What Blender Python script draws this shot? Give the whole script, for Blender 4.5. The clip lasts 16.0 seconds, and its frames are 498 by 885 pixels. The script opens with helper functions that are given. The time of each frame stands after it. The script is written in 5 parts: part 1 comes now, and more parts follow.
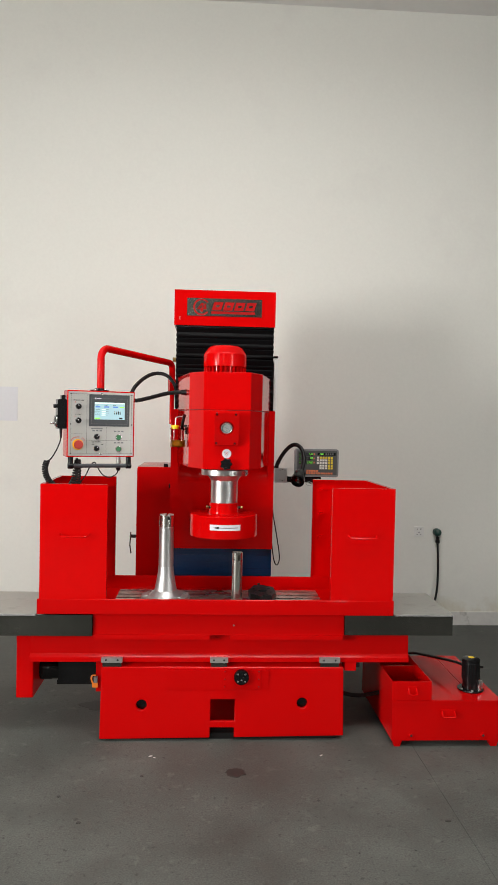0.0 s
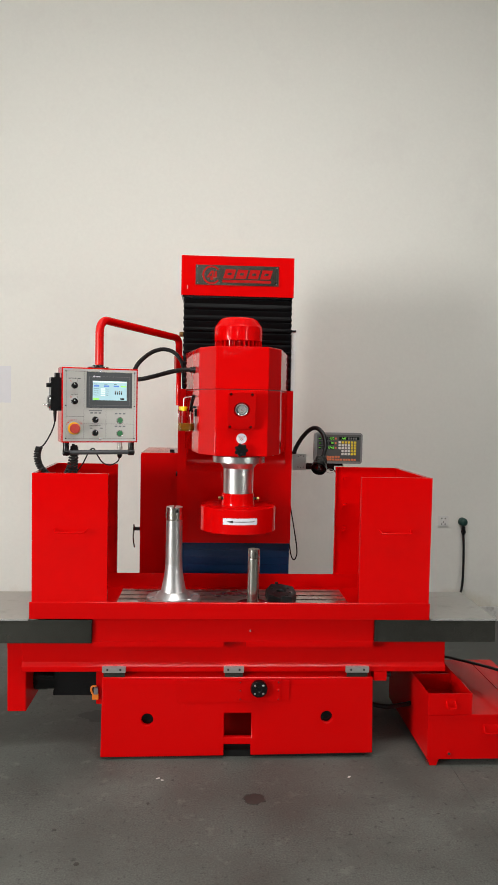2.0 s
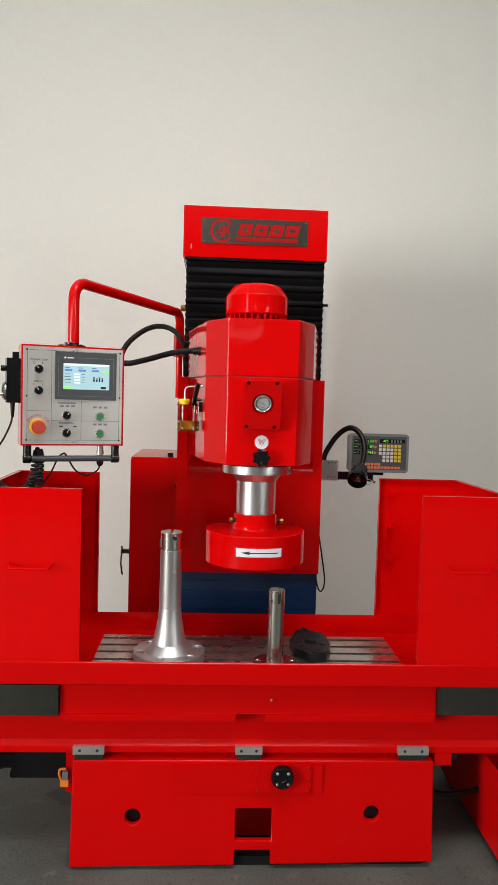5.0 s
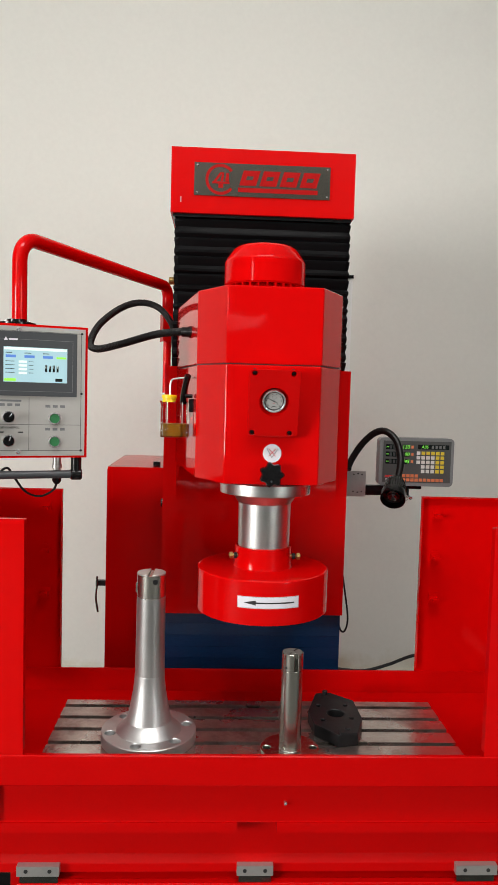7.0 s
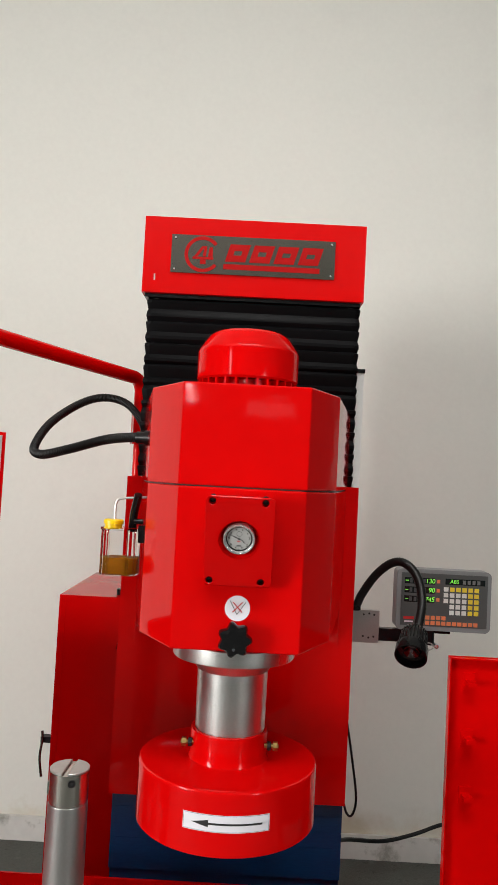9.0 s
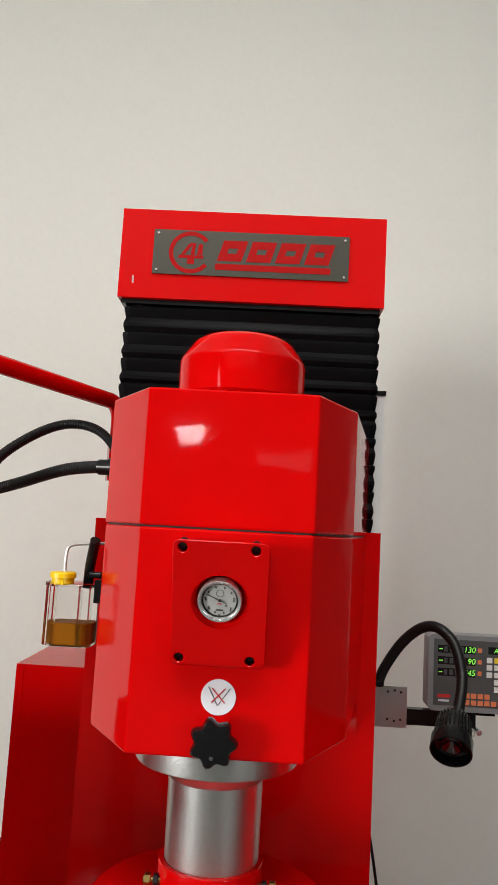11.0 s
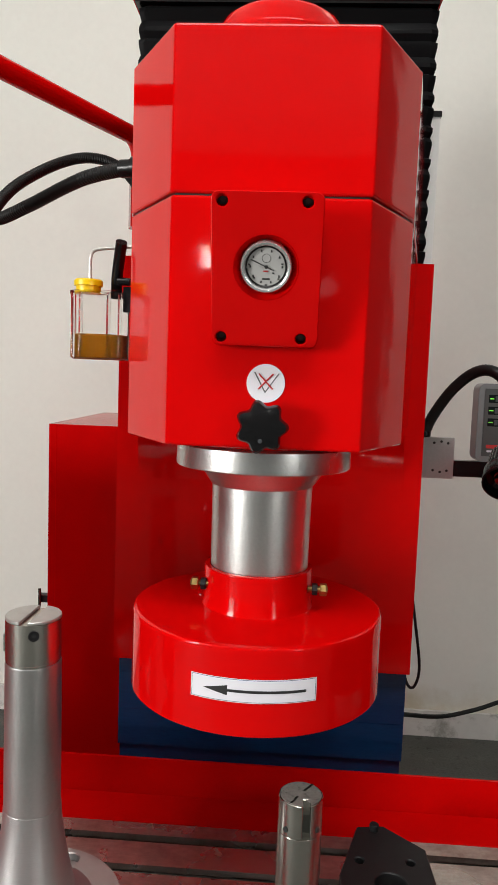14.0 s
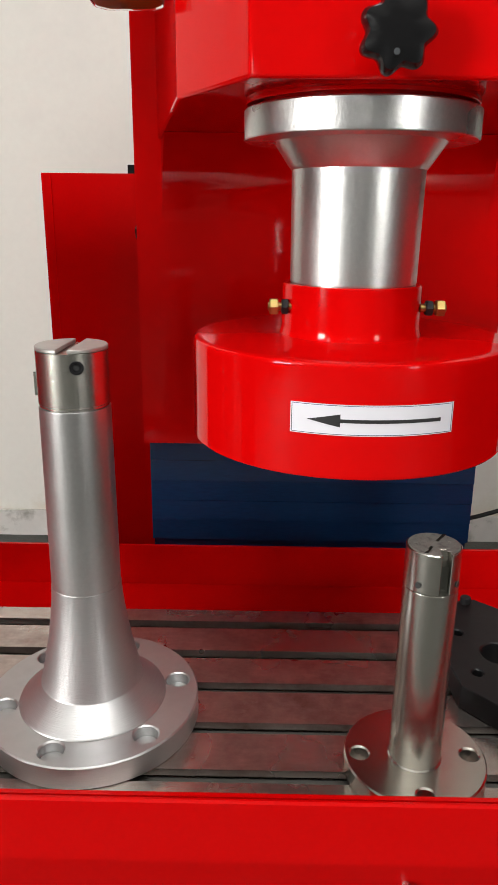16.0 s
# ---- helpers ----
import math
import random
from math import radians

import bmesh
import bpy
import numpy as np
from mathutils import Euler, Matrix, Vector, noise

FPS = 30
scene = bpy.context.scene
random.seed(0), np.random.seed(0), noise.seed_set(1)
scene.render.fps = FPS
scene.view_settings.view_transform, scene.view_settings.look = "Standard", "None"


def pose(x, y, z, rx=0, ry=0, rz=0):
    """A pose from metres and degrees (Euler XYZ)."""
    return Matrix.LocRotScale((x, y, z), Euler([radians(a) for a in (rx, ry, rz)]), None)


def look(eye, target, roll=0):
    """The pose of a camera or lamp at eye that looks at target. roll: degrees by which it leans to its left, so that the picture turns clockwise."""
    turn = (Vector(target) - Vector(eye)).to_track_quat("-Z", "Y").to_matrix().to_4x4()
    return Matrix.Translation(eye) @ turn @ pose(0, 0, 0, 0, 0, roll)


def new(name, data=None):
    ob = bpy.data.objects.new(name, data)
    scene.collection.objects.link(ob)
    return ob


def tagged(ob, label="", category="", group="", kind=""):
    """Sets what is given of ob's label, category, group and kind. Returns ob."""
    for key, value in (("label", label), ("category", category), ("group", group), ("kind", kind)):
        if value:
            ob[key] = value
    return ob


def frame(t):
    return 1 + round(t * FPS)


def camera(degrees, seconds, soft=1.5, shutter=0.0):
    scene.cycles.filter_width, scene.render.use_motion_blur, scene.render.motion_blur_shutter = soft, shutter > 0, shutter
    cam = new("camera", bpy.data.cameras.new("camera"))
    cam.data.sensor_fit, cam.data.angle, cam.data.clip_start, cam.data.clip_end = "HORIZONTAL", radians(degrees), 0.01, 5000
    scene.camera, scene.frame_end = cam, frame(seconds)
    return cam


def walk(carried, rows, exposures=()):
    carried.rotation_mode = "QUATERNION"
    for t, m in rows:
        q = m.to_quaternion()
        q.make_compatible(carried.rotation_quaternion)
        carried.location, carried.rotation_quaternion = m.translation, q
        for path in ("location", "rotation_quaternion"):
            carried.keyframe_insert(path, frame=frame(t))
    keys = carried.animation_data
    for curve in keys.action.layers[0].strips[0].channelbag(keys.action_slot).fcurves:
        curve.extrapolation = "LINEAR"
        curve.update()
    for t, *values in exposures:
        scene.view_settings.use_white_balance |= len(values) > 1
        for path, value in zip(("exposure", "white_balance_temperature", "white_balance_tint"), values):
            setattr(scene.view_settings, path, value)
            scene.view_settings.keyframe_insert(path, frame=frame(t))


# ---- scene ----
cam = camera(38.2, 16.0, 1.1)
PATH = [
    (0, (0.464, 0.376, 1.448), (0.579, 2.372, 1.392), 1.2),
    (0.5, (0.436, 0.446, 1.448), (0.564, 2.441, 1.373), 1.0),
    (1, (0.429, 0.527, 1.435), (0.56, 2.52, 1.349), 1.0),
    (1.5, (0.434, 0.643, 1.436), (0.554, 2.637, 1.34), 1.1),
    (2, (0.421, 0.75, 1.439), (0.531, 2.744, 1.335), 1.1),
    (2.5, (0.382, 0.873, 1.432), (0.488, 2.867, 1.329), 1.1),
    (3, (0.372, 0.965, 1.43), (0.48, 2.96, 1.328), 1.1),
    (3.5, (0.388, 1.119, 1.429), (0.5, 3.114, 1.325), 1.3),
    (4, (0.395, 1.242, 1.425), (0.504, 3.236, 1.319), 1.5),
    (6.5, (0.409, 1.929, 1.438), (0.51, 3.921, 1.304), 1.6),
    (7, (0.422, 2.07, 1.433), (0.516, 4.063, 1.3), 1.6),
    (7.5, (0.437, 2.177, 1.436), (0.511, 4.172, 1.317), 1.7),
    (8, (0.474, 2.274, 1.442), (0.528, 4.271, 1.352), 1.9),
    (8.5, (0.542, 2.377, 1.489), (0.557, 4.377, 1.458), 2.4),
    (9, (0.567, 2.49, 1.519), (0.552, 4.488, 1.618), 3.0),
    (9.2, (0.572, 2.564, 1.519), (0.558, 4.558, 1.663), 3.3),
    (9.9, (0.588, 2.697, 1.531), (0.557, 4.683, 1.769), 3.6),
    (10.6, (0.596, 2.785, 1.52), (0.55, 4.768, 1.774), 3.4),
    (11.3, (0.602, 2.809, 1.489), (0.529, 4.797, 1.702), 3.2),
    (11.5, (0.601, 2.802, 1.476), (0.519, 4.791, 1.672), 3.3),
    (12, (0.611, 2.795, 1.448), (0.5, 4.786, 1.597), 3.2),
    (12.5, (0.633, 2.799, 1.421), (0.502, 4.792, 1.52), 3.2),
    (13, (0.646, 2.814, 1.386), (0.504, 4.809, 1.418), 3.0),
    (13.5, (0.629, 2.851, 1.354), (0.495, 4.846, 1.3), 2.7),
    (14, (0.581, 2.913, 1.311), (0.471, 4.901, 1.118), 2.1),
    (14.5, (0.525, 2.969, 1.228), (0.425, 4.944, 0.93), 1.8),
    (15, (0.483, 3.011, 1.173), (0.402, 4.965, 0.755), 1.6),
    (15.5, (0.449, 3.051, 1.153), (0.39, 4.981, 0.632), 1.2),
    (16, (0.453, 3.09, 1.125), (0.431, 4.996, 0.522), 0.6),
]
walk(cam, [(t, look(eye, target, roll)) for t, eye, target, roll in PATH], [(0.0, 0.02), (2.5, 0.01), (4.0, -0.04), (7.0, -0.02), (9.0, -0.02), (11.3, -0.09), (12.5, -0.05), (13.5, -0.02), (14.5, 0.01), (16.0, 0.10)])

# ---- world and light ----
world = bpy.data.worlds.new("world")
scene.world = world
world.use_nodes = True
wn = world.node_tree
sky = wn.nodes.new("ShaderNodeTexSky")
sky.sky_type, sky.sun_disc = "NISHITA", False
sky.sun_elevation, sky.sun_rotation = radians(35), radians(250)
wn.links.new(sky.outputs[0], wn.nodes["Background"].inputs[0])
wn.nodes["Background"].inputs[1].default_value = 0.08


def window_light(name, at, target, width, height, power, tint=(1.0, 0.985, 0.95)):
    """Daylight that comes in through a window's opening."""
    lamp = bpy.data.lights.new(name, "AREA")
    lamp.shape, lamp.size, lamp.size_y, lamp.energy, lamp.color = "RECTANGLE", width, height, power, tint
    ob = new(name, lamp)
    ob.matrix_basis = look(at, target)
    return ob


window_light("large_window_light_west", (-4.26, 0.0, 1.62), (0.0, 0.0, 1.62), 1.7, 1.6, 350)
window_light("window_light_west", (-4.26, -2.0, 2.9), (0.0, -2.0, 2.9), 0.9, 1.3, 45)
window_light("window_light_east", (5.36, -2.5, 1.9), (0.0, -2.5, 1.9), 1.7, 2.0, 150)
window_light("skylight", (0.7, 2.1, 4.49), (0.7, 2.1001, 0.0), 2.6, 0.9, 114)
window_light("window_light_south", (-0.60, -6.06, 2.93), (-0.60, 0.0, 2.93), 0.46, 0.34, 26)
window_light("window_light_south_wide", (0.80, -6.06, 2.57), (0.80, 0.0, 2.57), 0.76, 0.30, 0.9)


# ---- materials ----
def material(name, color, rough=0.5, metal=0.0, vary=0.06, grain=40.0, bump=0.0, patch=1.2, coat=0.0, rough_vary=0.06, stretch=(1, 1, 1), spec=0.5, emit=0.0, wave=0.0):
    """A painted, cast or moulded surface with grain and larger patches."""
    m = bpy.data.materials.new(name)
    m.use_nodes = True
    nt = m.node_tree
    n, l = nt.nodes, nt.links
    b = n["Principled BSDF"]
    b.inputs["Metallic"].default_value = metal
    b.inputs["Specular IOR Level"].default_value = spec
    b.inputs["Coat Weight"].default_value = coat
    b.inputs["Coat Roughness"].default_value = 0.06
    tc = n.new("ShaderNodeTexCoord")
    mp = n.new("ShaderNodeMapping")
    mp.inputs["Scale"].default_value = stretch
    l.new(tc.outputs["Object"], mp.inputs[0])
    plain = tc.outputs["Object"]
    fine, wide = n.new("ShaderNodeTexNoise"), n.new("ShaderNodeTexNoise")
    fine.inputs["Scale"].default_value, fine.inputs["Detail"].default_value = grain, 5
    wide.inputs["Scale"].default_value, wide.inputs["Detail"].default_value = patch, 4
    l.new(mp.outputs[0], fine.inputs["Vector"])
    l.new(plain, wide.inputs["Vector"])
    add = n.new("ShaderNodeMath")
    add.operation = "ADD"
    l.new(fine.outputs[0], add.inputs[0])
    l.new(wide.outputs[0], add.inputs[1])
    shade = n.new("ShaderNodeMapRange")
    shade.inputs["From Min"].default_value, shade.inputs["From Max"].default_value = 0.6, 1.4
    shade.inputs["To Min"].default_value, shade.inputs["To Max"].default_value = 1 - vary, 1 + vary
    l.new(add.outputs[0], shade.inputs[0])
    mul = n.new("ShaderNodeMix")
    mul.data_type, mul.blend_type = "RGBA", "MULTIPLY"
    mul.inputs[0].default_value = 1.0
    mul.inputs[6].default_value = (*color, 1)
    l.new(shade.outputs[0], mul.inputs[7])
    l.new(mul.outputs[2], b.inputs["Base Color"])
    rr = n.new("ShaderNodeMapRange")
    rr.inputs["From Min"].default_value, rr.inputs["From Max"].default_value = 0.3, 0.7
    rr.inputs["To Min"].default_value, rr.inputs["To Max"].default_value = max(0.01, rough - rough_vary), rough + rough_vary
    l.new(wide.outputs[0], rr.inputs[0])
    l.new(rr.outputs[0], b.inputs["Roughness"])
    if bump:
        bp = n.new("ShaderNodeBump")
        bp.inputs["Strength"].default_value, bp.inputs["Distance"].default_value = bump, 0.002
        l.new(fine.outputs[0], bp.inputs["Height"])
        l.new(bp.outputs[0], b.inputs["Normal"])
    if wave:
        # slight unevenness of filled and sprayed sheet
        sheet, wv = n.new("ShaderNodeTexNoise"), n.new("ShaderNodeBump")
        sheet.inputs["Scale"].default_value, sheet.inputs["Detail"].default_value = 7.0, 2
        l.new(plain, sheet.inputs["Vector"])
        wv.inputs["Strength"].default_value, wv.inputs["Distance"].default_value = wave, 0.003
        l.new(sheet.outputs[0], wv.inputs["Height"])
        l.new(bp.outputs[0], wv.inputs["Normal"])
        l.new(wv.outputs[0], b.inputs["Normal"])
    if emit:
        b.inputs["Emission Color"].default_value = (*color, 1)
        b.inputs["Emission Strength"].default_value = emit
    return m


def glass(name, color, rough=0.02, ior=1.08):
    m = bpy.data.materials.new(name)
    m.use_nodes = True
    b = m.node_tree.nodes["Principled BSDF"]
    b.inputs["Base Color"].default_value = (*color, 1)
    b.inputs["Transmission Weight"].default_value = 1.0
    b.inputs["Roughness"].default_value = rough
    b.inputs["IOR"].default_value = ior
    return m


def stained(m, color, scale, low, high, rough=None):
    """Adds blotches of another colour to a material."""
    nt = m.node_tree
    n, l = nt.nodes, nt.links
    b = n["Principled BSDF"]
    was = b.inputs["Base Color"].links[0].from_socket
    tc, tx, ramp, mix = n.new("ShaderNodeTexCoord"), n.new("ShaderNodeTexNoise"), n.new("ShaderNodeMapRange"), n.new("ShaderNodeMix")
    l.new(tc.outputs["Object"], tx.inputs["Vector"])
    tx.inputs["Scale"].default_value, tx.inputs["Detail"].default_value, tx.inputs["Roughness"].default_value = scale, 8, 0.65
    ramp.inputs["From Min"].default_value, ramp.inputs["From Max"].default_value = low, high
    l.new(tx.outputs[0], ramp.inputs[0])
    mix.data_type = "RGBA"
    l.new(ramp.outputs[0], mix.inputs[0])
    l.new(was, mix.inputs[6])
    mix.inputs[7].default_value = (*color, 1)
    l.new(mix.outputs[2], b.inputs["Base Color"])
    return m


RED = material("red_enamel", (0.585, 0.0012, 0.0015), 0.05, vary=0.04, grain=30, bump=0.03, patch=3.0, rough_vary=0.02, spec=0.19, wave=0.3)
RED_SATIN = material("red_satin_enamel", (0.515, 0.0012, 0.0015), 0.15, vary=0.05, grain=220, bump=0.05, patch=2.0, rough_vary=0.05, spec=0.14, wave=0.35)
WALL = stained(material("white_wall_paint", (0.79, 0.79, 0.735), 0.75, vary=0.025, grain=55, bump=0.12, patch=0.5), (0.72, 0.71, 0.67), 1.4, 0.58, 0.85)
# unseen side and rear walls are dark to cut bounce and keep reflections deep
WALL_PALE = material("unseen_wall_dim", (0.09, 0.09, 0.085), 0.75, vary=0.04, grain=55, bump=0.12, patch=0.5)
WALL_DARK = material("unseen_wall_dark_grey", (0.06, 0.06, 0.06), 0.75, vary=0.06, grain=55, bump=0.12, patch=0.5)
def low_scuffs(m, color, top, scale):
    """Splash marks and scuffs of ragged outline along the foot of a wall."""
    nt = m.node_tree
    n, l = nt.nodes, nt.links
    b = n["Principled BSDF"]
    was = b.inputs["Base Color"].links[0].from_socket
    tc, sep, tx = n.new("ShaderNodeTexCoord"), n.new("ShaderNodeSeparateXYZ"), n.new("ShaderNodeTexNoise")
    l.new(tc.outputs["Object"], sep.inputs[0])
    l.new(tc.outputs["Object"], tx.inputs["Vector"])
    tx.inputs["Scale"].default_value, tx.inputs["Detail"].default_value, tx.inputs["Roughness"].default_value = scale, 9, 0.7
    band = n.new("ShaderNodeMapRange")
    band.inputs["From Min"].default_value, band.inputs["From Max"].default_value = top, 0.1
    l.new(sep.outputs[2], band.inputs[0])
    mul, cut, mix = n.new("ShaderNodeMath"), n.new("ShaderNodeMapRange"), n.new("ShaderNodeMix")
    mul.operation = "MULTIPLY"
    l.new(band.outputs[0], mul.inputs[0])
    l.new(tx.outputs[0], mul.inputs[1])
    cut.inputs["From Min"].default_value, cut.inputs["From Max"].default_value = 0.34, 0.6
    l.new(mul.outputs[0], cut.inputs[0])
    mix.data_type = "RGBA"
    l.new(cut.outputs[0], mix.inputs[0])
    l.new(was, mix.inputs[6])
    mix.inputs[7].default_value = (*color, 1)
    l.new(mix.outputs[2], b.inputs["Base Color"])
    return m


low_scuffs(WALL, (0.60, 0.55, 0.43), 0.42, 2.6)
SKIRTING = stained(material("grey_white_skirting", (0.66, 0.65, 0.62), 0.6, vary=0.08, grain=30, bump=0.3, patch=3), (0.33, 0.32, 0.29), 9, 0.56, 0.7)
CEILING = material("white_ceiling", (0.78, 0.77, 0.75), 0.8, vary=0.03, grain=20, bump=0.1)
CONCRETE = stained(stained(stained(material("grey_concrete", (0.081, 0.085, 0.076), 0.72, vary=0.55, grain=150, bump=0.32, patch=2.3, rough_vary=0.12), (0.063, 0.065, 0.057), 3.1, 0.47, 0.76), (0.145, 0.147, 0.132), 13, 0.58, 0.78), (0.038, 0.038, 0.034), 44, 0.57, 0.70)
OIL = material("oil_stain", (0.03, 0.029, 0.026), 0.6, vary=0.2, grain=60)
CHIP = material("pale_debris", (0.6, 0.58, 0.55), 0.7)
STEEL = stained(material("brushed_steel", (0.5, 0.49, 0.47), 0.35, 0.7, vary=0.08, grain=90, bump=0.05, stretch=(1, 1, 14)), (0.38, 0.37, 0.36), 14, 0.55, 0.8)
TURNED = material("turned_steel", (0.57, 0.55, 0.505), 0.25, 1.0, vary=0.05, grain=60, bump=0.06, stretch=(1, 1, 22))
ROUGH_STEEL = stained(material("rough_sawn_steel", (0.20, 0.19, 0.175), 0.55, 0.5, vary=0.3, grain=320, bump=0.5, patch=30), (0.10, 0.095, 0.09), 160, 0.5, 0.62)
SCALE_ALU = material("anodised_scale", (0.86, 0.86, 0.84), 0.4, 0.0, vary=0.03)
ALU = material("cast_aluminium", (0.62, 0.62, 0.61), 0.29, 1.0, vary=0.07, grain=260, bump=0.12, patch=6)
ALU_SATIN = material("satin_aluminium", (0.50, 0.495, 0.49), 0.40, 0.95, vary=0.06, grain=240, bump=0.1, patch=8)
ALU_TURNED = material("turned_aluminium", (0.54, 0.54, 0.54), 0.38, 0.92, vary=0.07, grain=70, bump=0.13, stretch=(1, 1, 25))
TABLE_IRON = stained(stained(material("ground_cast_iron", (0.62, 0.55, 0.51), 0.25, 0.92, vary=0.24, grain=60, bump=0.08, patch=6, rough_vary=0.11, stretch=(1, 3, 1)), (0.27, 0.18, 0.155), 6, 0.46, 0.70), (0.50, 0.46, 0.42), 42, 0.63, 0.74)
DARK_IRON = material("dark_iron_side", (0.10, 0.10, 0.088), 0.22, 0.85, vary=0.3, grain=40, bump=0.1, patch=3)
COVER_STEEL = stained(material("sheet_steel_cover", (0.42, 0.42, 0.39), 0.36, 0.6, vary=0.06, grain=50, patch=3), (0.30, 0.29, 0.27), 11, 0.56, 0.75)
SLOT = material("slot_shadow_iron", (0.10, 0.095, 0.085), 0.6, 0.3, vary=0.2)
BLACK = material("black_plastic", (0.005, 0.005, 0.0055), 0.22, spec=0.35, vary=0.15, grain=120, bump=0.08)
BLACK_RUBBER = material("black_rubber", (0.007, 0.007, 0.007), 0.45, spec=0.28, vary=0.2, grain=90, bump=0.12)
BELLOWS = material("black_bellows_cloth", (0.0025, 0.0025, 0.003), 0.5, vary=0.2, grain=240, bump=0.12, patch=5, spec=0.085)
BLACK_OXIDE = material("black_oxide_steel", (0.011, 0.011, 0.012), 0.45, 0.1, spec=0.25, vary=0.25, grain=80, bump=0.1, patch=9)
BLUE = material("dark_blue_enamel", (0.004, 0.040, 0.125), 0.24, spec=0.7, vary=0.22, grain=60, bump=0.05, patch=4, rough_vary=0.04, stretch=(1, 1, 6))
NAMEPLATE = material("brushed_nameplate", (0.15, 0.146, 0.125), 0.24, 1.0, vary=0.05, grain=80, bump=0.02, stretch=(1, 1, 30))
PANEL_STEEL = material("brushed_panel_steel", (0.45, 0.44, 0.415), 0.36, 0.45, vary=0.05, grain=90, bump=0.02, stretch=(1, 1, 26))
PRINT_RED = material("red_print", (0.55, 0.02, 0.02), 0.5)
MARK_RED = material("red_mark_print", (0.36, 0.006, 0.006), 0.5, spec=0.08)
PRINT_BLACK = material("black_print", (0.02, 0.02, 0.02), 0.5)
DARK_GREY = material("dark_grey_plastic", (0.045, 0.05, 0.055), 0.4, vary=0.05, grain=200, bump=0.05)
MID_GREY = material("mid_grey_plastic", (0.16, 0.165, 0.17), 0.4, vary=0.05, grain=200, bump=0.05)
READOUT_GREY = material("readout_housing_grey", (0.21, 0.215, 0.22), 0.38, vary=0.05, grain=200, bump=0.05)
READOUT_FACE = material("readout_face_grey", (0.075, 0.08, 0.08), 0.35, vary=0.05, grain=120)
CHROME = material("chrome", (0.78, 0.78, 0.78), 0.2, 0.8, vary=0.02)
BRASS = material("brass", (0.36, 0.25, 0.09), 0.35, 1.0, vary=0.08, grain=50)
WHITE_LABEL = material("white_label", (0.72, 0.71, 0.76), 0.4, vary=0.02)
DIAL_WHITE = material("dial_white", (0.43, 0.43, 0.42), 0.35, vary=0.03, grain=60)
YELLOW = material("yellow_plastic", (0.85, 0.58, 0.0), 0.35, vary=0.04)
AMBER_COLLAR = material("amber_collar", (0.85, 0.42, 0.0), 0.4)
STOP_RED = material("stop_red", (0.42, 0.035, 0.025), 0.45)
GREEN = material("green_button", (0.02, 0.16, 0.05), 0.4)
DARK_GREEN = material("dark_green_plug", (0.01, 0.05, 0.04), 0.4)
ORANGE = material("orange_plastic", (0.8, 0.22, 0.02), 0.4)
KEY_WHITE = material("white_key", (0.75, 0.75, 0.72), 0.5)
KEY_YELLOW = material("yellow_key", (0.8, 0.62, 0.04), 0.5)
KEY_ORANGE = material("orange_key", (0.72, 0.2, 0.08), 0.5)
PAPER = material("pale_blue_paper", (0.72, 0.73, 0.75), 0.8, vary=0.02)
SCREEN = material("lit_screen", (0.42, 0.66, 0.74), 0.2, emit=0.12, vary=0.03, patch=12)
SCREEN_WHITE = material("screen_white", (0.75, 0.9, 0.85), 0.2, emit=0.25)
SCREEN_BLUE = material("screen_blue", (0.1, 0.22, 0.6), 0.2, emit=0.35)
SCREEN_GREEN = material("screen_green", (0.3, 0.8, 0.08), 0.2, emit=0.45)
SCREEN_DARK = material("screen_dark", (0.012, 0.016, 0.016), 0.2)
LED_GREEN = material("green_led", (0.25, 0.9, 0.1), 0.3, emit=0.6)
CLEAR = glass("clear_plastic", (0.95, 0.94, 0.92))
CLEAR_RIB = glass("clear_plastic_rib", (0.9, 0.9, 0.88), 0.02, 1.35)
OIL_AMBER = material("amber_oil", (0.26, 0.095, 0.004), 0.5, vary=0.05, spec=0.05)
REFLECTOR = material("lamp_reflector", (0.16, 0.13, 0.13), 0.22, 1.0)


# ---- building helpers ----
ROTATED = set()


def thing(name, label, category, at=(0, 0, 0), rz=None, group="", kind=""):
    """An Empty at the base of a thing; with rz its parts are built in its own axes."""
    ob = new(name)
    ob.empty_display_size = 0.05
    ob.matrix_basis = pose(*at, 0, 0, rz or 0)
    if rz is not None:
        ROTATED.add(ob.name)
    return tagged(ob, label, category, group, kind)


def link(name, me, mat, parent=None, label=""):
    ob = new(name, me)
    if mat:
        me.materials.append(mat)
    if parent:
        ob.parent = parent
        if parent.type == "EMPTY" and parent.name not in ROTATED:
            ob.matrix_parent_inverse = parent.matrix_basis.inverted()
    if label:
        ob["label"] = label
    return ob


def part(name, bm, mat, parent=None, label="", angle=38, weighted=True):
    me = bpy.data.meshes.new(name)
    bmesh.ops.recalc_face_normals(bm, faces=bm.faces)
    bm.to_mesh(me)
    bm.free()
    me.polygons.foreach_set("use_smooth", [True] * len(me.polygons))
    me.set_sharp_from_angle(angle=radians(angle))
    ob = link(name, me, mat, parent, label)
    if weighted and len(me.polygons) > 6:
        wn_mod = ob.modifiers.new("weighted_normal", "WEIGHTED_NORMAL")
        wn_mod.mode, wn_mod.weight, wn_mod.keep_sharp = "FACE_AREA", 80, True
    return ob


def bevelled(bm, w, seg=2, angle=30):
    edges = [e for e in bm.edges if len(e.link_faces) == 2 and e.calc_face_angle(0) > radians(angle)]
    if w > 0 and edges:
        bmesh.ops.bevel(bm, geom=edges, offset=w, segments=seg, affect="EDGES", profile=0.5, clamp_overlap=True)
    return bm


